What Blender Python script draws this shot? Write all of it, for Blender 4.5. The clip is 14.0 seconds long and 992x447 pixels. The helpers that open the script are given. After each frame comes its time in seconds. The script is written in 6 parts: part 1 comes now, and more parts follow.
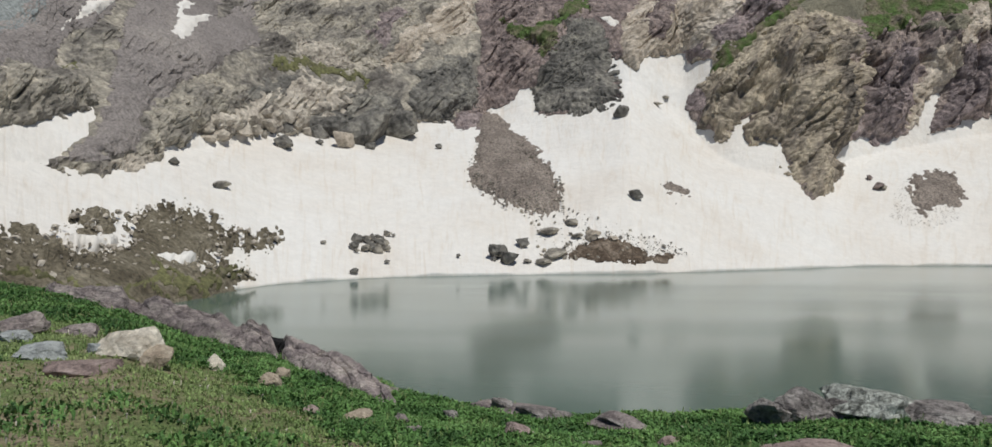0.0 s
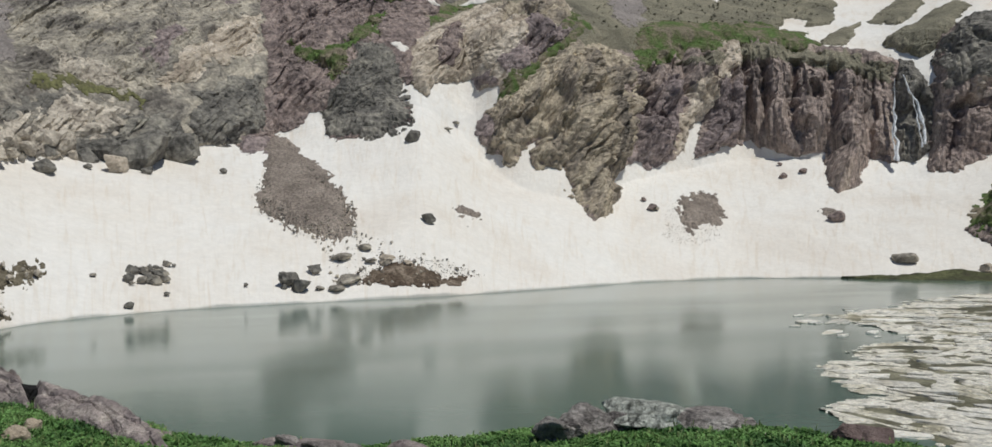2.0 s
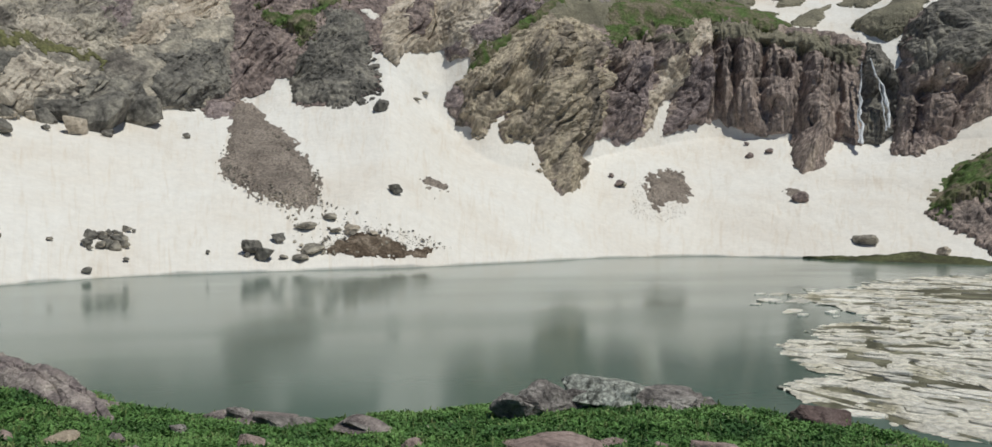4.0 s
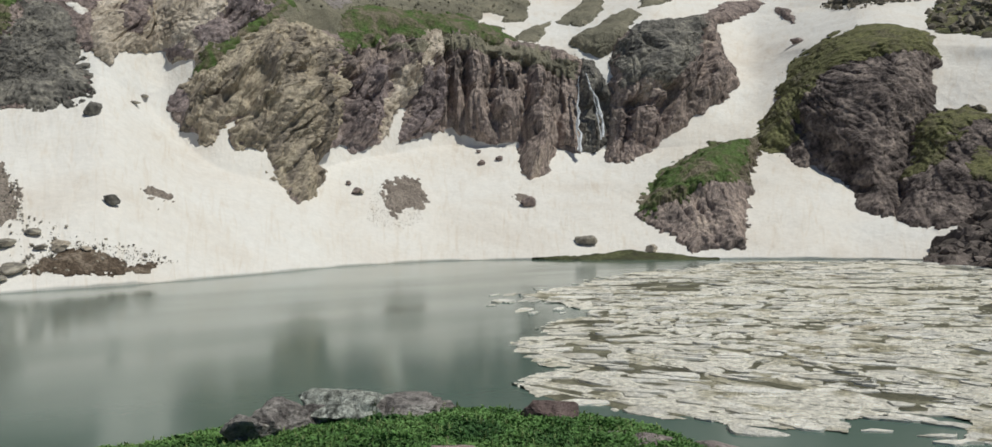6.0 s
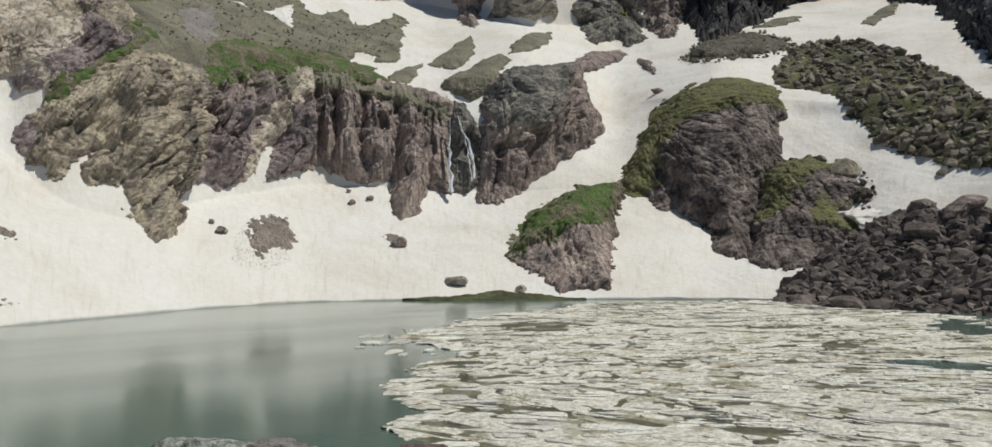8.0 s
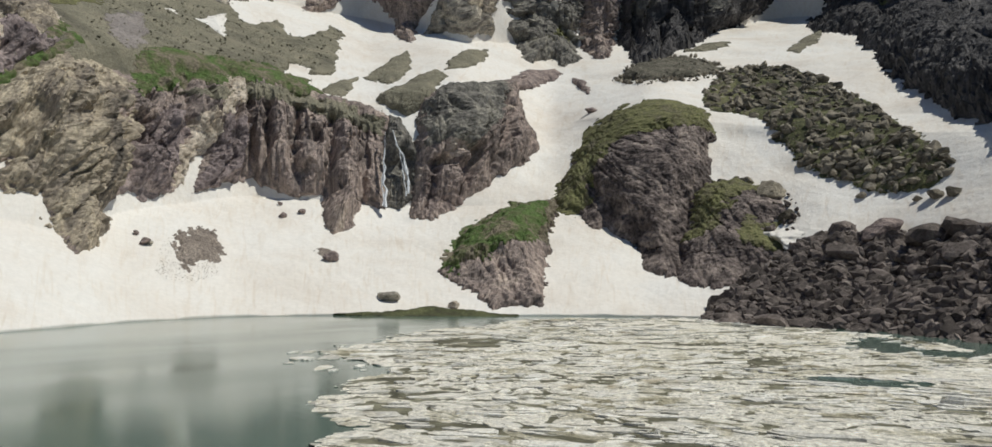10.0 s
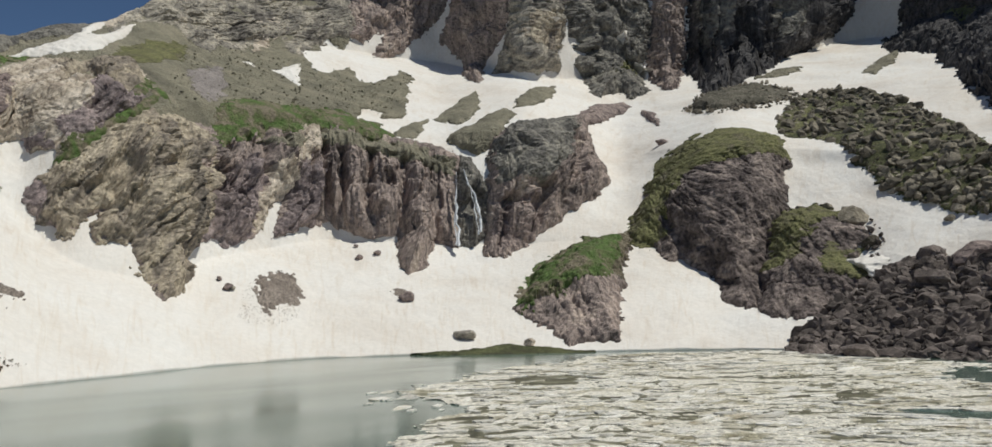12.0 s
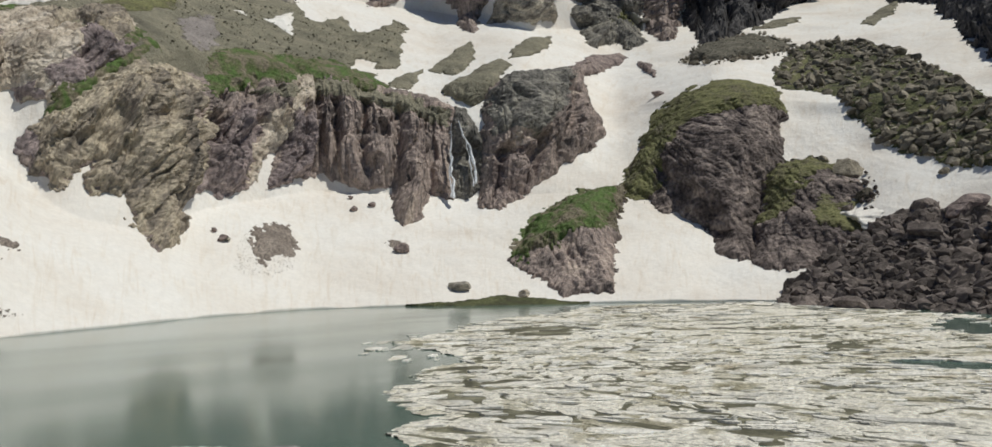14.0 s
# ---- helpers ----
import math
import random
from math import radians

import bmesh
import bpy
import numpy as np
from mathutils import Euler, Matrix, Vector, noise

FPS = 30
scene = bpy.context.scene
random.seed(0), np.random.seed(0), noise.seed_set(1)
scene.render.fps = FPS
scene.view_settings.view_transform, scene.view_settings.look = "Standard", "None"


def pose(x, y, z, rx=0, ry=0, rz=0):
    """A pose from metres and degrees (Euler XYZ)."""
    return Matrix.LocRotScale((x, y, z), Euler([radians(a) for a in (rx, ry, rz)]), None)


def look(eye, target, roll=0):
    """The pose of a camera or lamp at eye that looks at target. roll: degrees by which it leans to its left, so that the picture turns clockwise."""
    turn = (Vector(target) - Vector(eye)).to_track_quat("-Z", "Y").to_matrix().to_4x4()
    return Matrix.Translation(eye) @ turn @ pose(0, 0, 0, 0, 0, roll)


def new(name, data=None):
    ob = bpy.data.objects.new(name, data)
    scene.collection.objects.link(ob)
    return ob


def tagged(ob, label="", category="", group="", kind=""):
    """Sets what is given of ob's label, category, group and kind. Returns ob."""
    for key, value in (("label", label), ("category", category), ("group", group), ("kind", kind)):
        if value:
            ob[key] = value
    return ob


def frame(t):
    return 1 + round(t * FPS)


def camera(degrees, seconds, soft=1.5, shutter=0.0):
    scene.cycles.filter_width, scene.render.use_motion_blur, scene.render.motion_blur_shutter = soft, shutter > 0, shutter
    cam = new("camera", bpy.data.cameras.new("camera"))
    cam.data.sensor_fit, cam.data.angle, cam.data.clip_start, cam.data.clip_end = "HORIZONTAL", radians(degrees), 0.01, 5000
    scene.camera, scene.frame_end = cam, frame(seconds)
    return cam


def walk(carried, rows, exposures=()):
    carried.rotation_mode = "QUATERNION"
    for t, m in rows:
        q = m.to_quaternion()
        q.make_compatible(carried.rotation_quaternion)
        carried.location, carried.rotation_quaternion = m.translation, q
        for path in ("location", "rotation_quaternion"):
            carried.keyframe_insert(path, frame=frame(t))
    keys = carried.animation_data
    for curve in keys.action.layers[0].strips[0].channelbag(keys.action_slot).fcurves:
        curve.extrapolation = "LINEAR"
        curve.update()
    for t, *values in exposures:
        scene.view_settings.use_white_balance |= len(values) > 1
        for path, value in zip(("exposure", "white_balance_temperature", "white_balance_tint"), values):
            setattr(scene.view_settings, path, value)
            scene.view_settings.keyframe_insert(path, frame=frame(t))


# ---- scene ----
# ---- camera ----
cam = camera(60.40, 14.0)
# seconds, x, y, yaw, pitch, roll: a phone turned by hand on the bank, its eye 5 m above the lake
ROWS = [
    (0.0, -0.300, -0.450, -0.21, -1.40, -0.59),
    (0.5, -0.270, -0.410, -4.45, -1.23, -0.70),
    (1.0, -0.240, -0.370, -9.29, -1.31, -0.65),
    (1.5, -0.210, -0.320, -10.43, 0.55, 0.18),
    (2.0, -0.180, -0.280, -13.96, 0.26, 0.40),
    (2.2, -0.168, -0.262, -14.64, 0.22, -1.66),
    (4.3, -0.050, -0.070, -16.98, -1.82, -0.43),
    (4.5, -0.040, -0.060, -19.64, -1.71, -0.32),
    (5.0, -0.020, -0.030, -26.00, -1.45, 0.12),
    (5.5, 0.010, 0.010, -29.97, -1.14, 0.31),
    (6.0, 0.020, 0.020, -33.58, -0.92, 0.10),
    (6.5, 0.021, 0.021, -38.12, -0.24, 0.23),
    (7.0, 0.021, 0.021, -40.71, 1.15, 0.33),
    (7.5, 0.022, 0.022, -41.66, 1.68, 0.17),
    (8.0, 0.022, 0.022, -42.24, 1.82, -0.23),
    (8.5, 0.023, 0.023, -43.42, 1.80, -0.66),
    (8.7, 0.023, 0.023, -44.16, 1.75, -0.73),
    (10.8, 0.026, 0.026, -47.11, 3.81, -0.71),
    (11.0, 0.026, 0.026, -45.22, 4.71, -0.62),
    (11.5, 0.027, 0.027, -42.35, 5.09, 0.65),
    (12.0, 0.028, 0.028, -41.71, 5.38, 0.62),
    (12.5, 0.028, 0.028, -41.64, 5.36, 0.50),
    (13.0, 0.029, 0.029, -41.63, 4.37, 0.60),
    (13.5, 0.029, 0.029, -41.83, 3.27, 0.61),
    (14.0, 0.030, 0.030, -42.06, 2.14, 0.51),
]
walk(cam, [(t, pose(x, y, 5.0, 90 + pitch, roll, yaw)) for t, x, y, yaw, pitch, roll in ROWS],
     exposures=((0.0, -0.28, 6130, 9), (2.2, -0.28, 6150, 8), (4.5, -0.29, 6240, 6), (8.5, -0.23, 6280, 6), (11.0, -0.17, 6300, 7), (14.0, -0.21, 6300, 7)))

# ---- light ----
SUN_BEARING, SUN_HEIGHT = 147.0, 63.0
world = bpy.data.worlds.new("sky")
scene.world = world
world.use_nodes = True
wn = world.node_tree
sky = wn.nodes.new("ShaderNodeTexSky")
sky.sky_type, sky.sun_disc = "NISHITA", False
sky.sun_elevation, sky.sun_rotation = radians(SUN_HEIGHT), radians(SUN_BEARING)
sky.altitude, sky.dust_density, sky.ozone_density = 2800, 0.0, 4.0
wn.nodes["Background"].inputs["Strength"].default_value = 0.06
wn.links.new(sky.outputs["Color"], wn.nodes["Background"].inputs["Color"])
lamp = bpy.data.lights.new("sun", "SUN")
lamp.energy, lamp.angle, lamp.color = 3.68, radians(0.53), (1.0, 0.94, 0.83)
sun = new("sun", lamp)
toward = Vector((math.sin(radians(SUN_BEARING)) * math.cos(radians(SUN_HEIGHT)), math.cos(radians(SUN_BEARING)) * math.cos(radians(SUN_HEIGHT)), math.sin(radians(SUN_HEIGHT))))
sun.matrix_world = look(toward * 300, (0, 0, 0))


# ---- materials ----
def ramp(nt, stops):
    node = nt.nodes.new("ShaderNodeValToRGB")
    el = node.color_ramp.elements
    while len(el) < len(stops):
        el.new(0.5)
    for e, (at, col) in zip(el, stops):
        e.position, e.color = at, (*col, 1)
    return node


def surface(name, stops, scale=0.3, fine=4.0, speck=0.35, rough=0.9, bump=0.3, bump_scale=6.0, stretch=(1, 1, 1), turn=(0, 0, 0), random_tone=0.0, detail=8.0, cracks=0.0, veins=0.0):
    """A mineral or plant surface: patches of colour at one scale, grains at another, relief at a third."""
    m = bpy.data.materials.new(name)
    m.use_nodes = True
    nt = m.node_tree
    n, link = nt.nodes, nt.links.new
    bsdf = n["Principled BSDF"]
    bsdf.inputs["Roughness"].default_value = rough
    bsdf.inputs["Specular IOR Level"].default_value = 0.25
    co, mapping = n.new("ShaderNodeTexCoord"), n.new("ShaderNodeMapping")
    if any(turn):
        mapping.vector_type = "TEXTURE"
        stretch = [1 / a for a in stretch]
    mapping.inputs["Scale"].default_value, mapping.inputs["Rotation"].default_value = stretch, [radians(a) for a in turn]
    link(co.outputs["Object"], mapping.inputs["Vector"])
    a = n.new("ShaderNodeTexNoise")
    a.inputs["Scale"].default_value, a.inputs["Detail"].default_value, a.inputs["Roughness"].default_value, a.inputs["Distortion"].default_value = scale, detail, 0.62, 0.6
    link(mapping.outputs["Vector"], a.inputs["Vector"])
    cr = ramp(nt, stops)
    link(a.outputs["Fac"], cr.inputs["Fac"])
    b = n.new("ShaderNodeTexNoise")
    b.inputs["Scale"].default_value, b.inputs["Detail"].default_value, b.inputs["Roughness"].default_value = fine, 8.0, 0.75
    link(co.outputs["Object"], b.inputs["Vector"])
    grain = ramp(nt, [(0.36, (1 - speck,) * 3), (0.64, (1 + speck,) * 3)])
    link(b.outputs["Fac"], grain.inputs["Fac"])
    mix = n.new("ShaderNodeMix")
    mix.data_type, mix.blend_type = "RGBA", "MULTIPLY"
    mix.inputs["Factor"].default_value = 1.0
    link(cr.outputs["Color"], mix.inputs["A"])
    link(grain.outputs["Color"], mix.inputs["B"])
    out = mix.outputs["Result"]
    if random_tone:
        info, hsv, rng = n.new("ShaderNodeObjectInfo"), n.new("ShaderNodeHueSaturation"), n.new("ShaderNodeMapRange")
        geo, add, frac = n.new("ShaderNodeNewGeometry"), n.new("ShaderNodeMath"), n.new("ShaderNodeMath")
        frac.operation = "FRACT"
        link(info.outputs["Random"], add.inputs[0])
        link(geo.outputs["Random Per Island"], add.inputs[1])
        link(add.outputs[0], frac.inputs[0])
        rng.inputs["To Min"].default_value, rng.inputs["To Max"].default_value = 1 - random_tone, 1 + random_tone
        link(frac.outputs[0], rng.inputs["Value"])
        link(rng.outputs["Result"], hsv.inputs["Value"])
        link(out, hsv.inputs["Color"])
        out = hsv.outputs["Color"]
    if veins:
        vm, vn, vmix = n.new("ShaderNodeMapping"), n.new("ShaderNodeTexNoise"), n.new("ShaderNodeMix")
        vm.vector_type, vm.inputs["Rotation"].default_value = mapping.vector_type, [radians(k) for k in turn]
        vm.inputs["Scale"].default_value = [k / 2.2 if any(turn) else k * 2.2 for k in stretch]
        link(co.outputs["Object"], vm.inputs["Vector"])
        vn.inputs["Scale"].default_value, vn.inputs["Detail"].default_value, vn.inputs["Roughness"].default_value = 0.42, 6.0, 0.7
        link(vm.outputs["Vector"], vn.inputs["Vector"])
        vr = ramp(nt, [(0.40, (1 - veins, 1 - veins, 1 - veins * 0.97)), (0.50, (1, 1, 1)), (0.62, (1 + 0.4 * veins, 1 + 0.38 * veins, 1 + 0.33 * veins))])
        link(vn.outputs["Fac"], vr.inputs["Fac"])
        vmix.data_type, vmix.blend_type = "RGBA", "MULTIPLY"
        vmix.inputs["Factor"].default_value = 1.0
        link(out, vmix.inputs["A"])
        link(vr.outputs["Color"], vmix.inputs["B"])
        out = vmix.outputs["Result"]
    link(out, bsdf.inputs["Base Color"])
    c = n.new("ShaderNodeTexNoise")
    c.inputs["Scale"].default_value, c.inputs["Detail"].default_value, c.inputs["Roughness"].default_value = bump_scale, 8.0, 0.65
    link(mapping.outputs["Vector"], c.inputs["Vector"])
    bp = n.new("ShaderNodeBump")
    bp.inputs["Strength"].default_value, bp.inputs["Distance"].default_value = bump, 1.0 / bump_scale
    link(c.outputs["Fac"], bp.inputs["Height"])
    if cracks:
        vo, cb = n.new("ShaderNodeTexVoronoi"), n.new("ShaderNodeBump")
        vo.feature = "DISTANCE_TO_EDGE"
        vo.inputs["Scale"].default_value = cracks
        warp = n.new("ShaderNodeMix")
        warp.data_type = "VECTOR"
        warp.inputs["Factor"].default_value = 0.25
        link(mapping.outputs["Vector"], warp.inputs["A"])
        link(c.outputs["Color"], warp.inputs["B"])
        link(warp.outputs["Result"], vo.inputs["Vector"])
        lip = ramp(nt, [(0.0, (0, 0, 0)), (0.12, (1, 1, 1))])
        link(vo.outputs["Distance"], lip.inputs["Fac"])
        cb.inputs["Strength"].default_value, cb.inputs["Distance"].default_value = 0.4, 0.14 / cracks
        link(lip.outputs["Color"], cb.inputs["Height"])
        link(bp.outputs["Normal"], cb.inputs["Normal"])
        bp = cb
    link(bp.outputs["Normal"], bsdf.inputs["Normal"])
    return m


ROCK_TAN = surface("olive tan rock", [(0.32, (0.108, 0.096, 0.084)), (0.43, (0.272, 0.234, 0.190)), (0.55, (0.411, 0.355, 0.272)), (0.68, (0.534, 0.465, 0.355))], 0.22, 2.2, 0.4, bump=0.45, bump_scale=1.6, cracks=0.7, stretch=(0.35, 1.0, 1.5), turn=(0, -64, 0), veins=0.30)
ROCK_CLIFF = surface("purple brown cliff rock", [(0.30, (0.103, 0.087, 0.082)), (0.42, (0.247, 0.205, 0.187)), (0.55, (0.351, 0.286, 0.257)), (0.70, (0.496, 0.416, 0.350))], 0.2, 2.5, 0.4, bump=0.45, bump_scale=1.4, stretch=(1.5, 1.5, 0.35), cracks=0.7, veins=0.40)
ROCK_PURPLE = surface("purple rock", [(0.3, (0.125, 0.105, 0.107)), (0.5, (0.267, 0.220, 0.216)), (0.7, (0.375, 0.316, 0.302))], 0.35, 2.5, 0.4, bump=0.45, bump_scale=1.8, cracks=0.7, veins=0.4)
ROCK_RED = surface("reddish rock", [(0.3, (0.129, 0.104, 0.100)), (0.5, (0.268, 0.216, 0.201)), (0.7, (0.377, 0.312, 0.280))], 0.3, 2.5, 0.4, bump=0.45, bump_scale=1.6, cracks=0.7, veins=0.4)
ROCK_DARK = surface("dark grey rock", [(0.3, (0.080, 0.077, 0.072)), (0.5, (0.194, 0.184, 0.165)), (0.7, (0.335, 0.316, 0.268))], 0.35, 2.5, 0.4, bump=0.45, bump_scale=1.6, cracks=0.7, veins=0.4)
ROCK_DOME = surface("grey lichened dome rock", [(0.34, (0.054, 0.044, 0.043)), (0.50, (0.161, 0.133, 0.124)), (0.66, (0.320, 0.268, 0.239))], 0.35, 1.6, 0.6, bump=0.6, bump_scale=2.2, cracks=0.7, veins=0.25)
# headwall rock darkened so that its colour carries the wall's shade
ROCK_SHADED = surface("headwall rock with shade in its colour", [(0.3, (0.031, 0.030, 0.033)), (0.5, (0.078, 0.075, 0.077)), (0.7, (0.150, 0.141, 0.139))], 0.25, 2.0, 0.4, bump=0.45, bump_scale=1.4, stretch=(1.5, 1.5, 0.35), cracks=0.5, veins=0.4)
ROCK_GREY = surface("grey hillside rock", [(0.34, (0.115, 0.104, 0.094)), (0.44, (0.25, 0.23, 0.2)), (0.54, (0.36, 0.33, 0.275)), (0.66, (0.50, 0.45, 0.37))], 0.25, 2.5, 0.4, bump=0.45, bump_scale=1.6, cracks=0.7, stretch=(0.35, 1.0, 1.5), turn=(0, -42, 0), veins=0.30)
ROCK_OCHRE = surface("ochre rock", [(0.3, (0.230, 0.189, 0.154)), (0.45, (0.446, 0.383, 0.307)), (0.6, (0.608, 0.538, 0.456))], 0.35, 2.5, 0.35, bump=0.45, bump_scale=1.5, cracks=0.7, stretch=(0.35, 1.0, 1.5), turn=(0, -42, 0))
ROCK_PALE = surface("pale cream rock", [(0.3, (0.230, 0.201, 0.172)), (0.48, (0.483, 0.431, 0.362)), (0.7, (0.632, 0.575, 0.494))], 0.5, 3, 0.35, bump=0.45, bump_scale=2, cracks=0.7)
SCREE_BROWN = surface("brown scree", [(0.3, (0.165, 0.139, 0.121)), (0.5, (0.265, 0.226, 0.196)), (0.7, (0.35, 0.303, 0.262))], 0.25, 5, 0.6, bump=0.8, bump_scale=4)
SCREE_GREY = surface("grey mauve scree", [(0.3, (0.195, 0.176, 0.166)), (0.5, (0.267, 0.240, 0.227)), (0.7, (0.345, 0.312, 0.286))], 0.12, 5, 0.4, bump=0.6, bump_scale=4)
SCREE_OLIVE = surface("olive brown stony slope", [(0.3, (0.130, 0.121, 0.094)), (0.5, (0.215, 0.202, 0.150)), (0.7, (0.286, 0.260, 0.195))], 0.2, 5, 0.45, bump=0.7, bump_scale=3)
SCREE_DARK = surface("dark olive rubble", [(0.3, (0.075, 0.072, 0.055)), (0.5, (0.13, 0.12, 0.095)), (0.7, (0.20, 0.185, 0.15))], 0.3, 4, 0.5, bump=0.8, bump_scale=3)
SCREE_BLUE = surface("blue grey scree", [(0.3, (0.17, 0.185, 0.185)), (0.5, (0.24, 0.26, 0.26)), (0.7, (0.31, 0.33, 0.32))], 0.2, 5, 0.4, bump=0.6, bump_scale=4)
STONE_TALUS_BLUE = surface("blue grey talus stone", [(0.3, (0.15, 0.165, 0.17)), (0.7, (0.33, 0.35, 0.35))], 0.8, 6, 0.3, bump=0.4, bump_scale=4)
MOSS_GROUND = surface("dark moss and grit between stones", [(0.32, (0.035, 0.033, 0.024)), (0.46, (0.075, 0.078, 0.040)), (0.58, (0.125, 0.130, 0.060)), (0.70, (0.21, 0.19, 0.13))], 0.35, 4, 0.5, bump=0.8, bump_scale=3)
STONE_OLIVE = surface("grey olive slope stones", [(0.3, (0.091, 0.081, 0.063)), (0.5, (0.202, 0.179, 0.140)), (0.7, (0.377, 0.338, 0.270))], 0.6, 4, 0.35, bump=0.5, bump_scale=4, random_tone=0.45)
# near-black talus base: shade in the boulder gaps is put into its colour
GAP_SHADE = surface("dark boulder gap shade", [(0.3, (0.024, 0.021, 0.018)), (0.6, (0.068, 0.058, 0.050))], 0.8, 6, 0.5, bump=0.8, bump_scale=5)
TALUS = surface("dark mauve boulders", [(0.30, (0.055, 0.046, 0.043)), (0.50, (0.130, 0.109, 0.099)), (0.70, (0.229, 0.197, 0.178))], 0.7, 4, 0.35, bump=0.5, bump_scale=4, random_tone=0.5)
GRASS_FAR = surface("alpine turf", [(0.40, (0.19, 0.165, 0.12)), (0.48, (0.115, 0.125, 0.06)), (0.58, (0.080, 0.130, 0.038)), (0.74, (0.14, 0.185, 0.065))], 0.4, 3, 0.5, bump=0.35, bump_scale=3)
GRASS_DARK = surface("dark wet turf", [(0.32, (0.045, 0.040, 0.028)), (0.5, (0.075, 0.080, 0.040)), (0.68, (0.12, 0.125, 0.06))], 0.5, 3, 0.5, bump=0.35, bump_scale=3)
GRASS_MOSS = surface("mossy olive turf", [(0.32, (0.138, 0.124, 0.087)), (0.46, (0.127, 0.124, 0.062)), (0.60, (0.159, 0.161, 0.072)), (0.72, (0.223, 0.207, 0.114))], 0.4, 3, 0.5, bump=0.35, bump_scale=3)
EARTH = surface("red brown wet earth", [(0.34, (0.050, 0.036, 0.026)), (0.48, (0.119, 0.089, 0.065)), (0.62, (0.245, 0.199, 0.155))], 0.6, 5, 0.6, bump=0.8, bump_scale=5)
MUD = surface("brown gravelly earth", [(0.3, (0.086, 0.072, 0.050)), (0.5, (0.173, 0.151, 0.108)), (0.7, (0.274, 0.245, 0.187))], 0.5, 4, 0.5, bump=0.8, bump_scale=4)
TURF = surface("trodden turf and earth", [(0.3, (0.331, 0.269, 0.193)), (0.44, (0.214, 0.206, 0.110)), (0.58, (0.138, 0.193, 0.068)), (0.75, (0.248, 0.248, 0.131))], 0.6, 25, 0.5, bump=0.8, bump_scale=22)
LEAF = surface("low green herb leaves", [(0.34, (0.050, 0.114, 0.036)), (0.5, (0.111, 0.218, 0.062)), (0.62, (0.168, 0.291, 0.092))], 1.1, 20, 0.3, rough=0.6, bump=0.1, bump_scale=30, random_tone=0.28)
BLADE = surface("short grass blades", [(0.3, (0.151, 0.226, 0.083)), (0.5, (0.222, 0.309, 0.111)), (0.7, (0.351, 0.391, 0.182))], 0.8, 20, 0.3, rough=0.7, bump=0.1, bump_scale=30, random_tone=0.28)
STONE_MAUVE = surface("mauve bank rock", [(0.30, (0.130, 0.109, 0.108)), (0.46, (0.244, 0.207, 0.199)), (0.6, (0.361, 0.316, 0.289)), (0.72, (0.462, 0.414, 0.361))], 2.2, 18, 0.45, bump=0.45, bump_scale=7, random_tone=0.15, cracks=1.4, stretch=(1, 1, 2.2))
STONE_GREY = surface("grey brown crest rock", [(0.32, (0.12, 0.108, 0.102)), (0.46, (0.25, 0.228, 0.215)), (0.58, (0.41, 0.38, 0.355)), (0.7, (0.56, 0.53, 0.49))], 2.6, 20, 0.5, bump=0.8, bump_scale=6, random_tone=0.15, cracks=2.6, stretch=(1, 1, 2.4))
STONE_PINK = surface("pinkish bank rock", [(0.3, (0.182, 0.134, 0.121)), (0.5, (0.353, 0.275, 0.250)), (0.7, (0.487, 0.401, 0.365))], 1.6, 18, 0.35, bump=0.6, bump_scale=7, random_tone=0.15, cracks=2.6, stretch=(1, 1, 2.2))
STONE_PALE = surface("cream bank stone", [(0.3, (0.287, 0.241, 0.184)), (0.5, (0.575, 0.523, 0.437)), (0.7, (0.713, 0.667, 0.575))], 2.5, 18, 0.3, bump=0.4, bump_scale=9, random_tone=0.1)
STONE_TAN = surface("tan brown bank stone", [(0.3, (0.20, 0.155, 0.115)), (0.5, (0.36, 0.30, 0.23)), (0.7, (0.50, 0.44, 0.36))], 2.0, 18, 0.35, bump=0.5, bump_scale=9, random_tone=0.12)
STONE_RED = surface("dark red brown bank rock", [(0.3, (0.10, 0.07, 0.065)), (0.5, (0.19, 0.14, 0.13)), (0.7, (0.28, 0.22, 0.2))], 1.6, 18, 0.35, bump=0.7, bump_scale=7, random_tone=0.15, cracks=2.2, stretch=(1, 1, 2.2))
STONE_BLUE = surface("blue grey bank stone", [(0.3, (0.20, 0.212, 0.208)), (0.5, (0.38, 0.398, 0.395)), (0.7, (0.52, 0.535, 0.52))], 2.5, 18, 0.3, bump=0.6, bump_scale=9, random_tone=0.1)
STONE_LICHEN = surface("lichened grey green rock", [(0.36, (0.113, 0.118, 0.103)), (0.48, (0.337, 0.350, 0.313)), (0.60, (0.542, 0.562, 0.505))], 5, 24, 0.45, bump=0.9, bump_scale=9, cracks=3.0, stretch=(1.6, 1.6, 0.5))
DARK_SPOT = surface("black stand-in for a dark spot", [(0.3, (0.008, 0.008, 0.009)), (0.7, (0.025, 0.024, 0.024))], 3, 18, 0.3, bump=0.6, bump_scale=9)


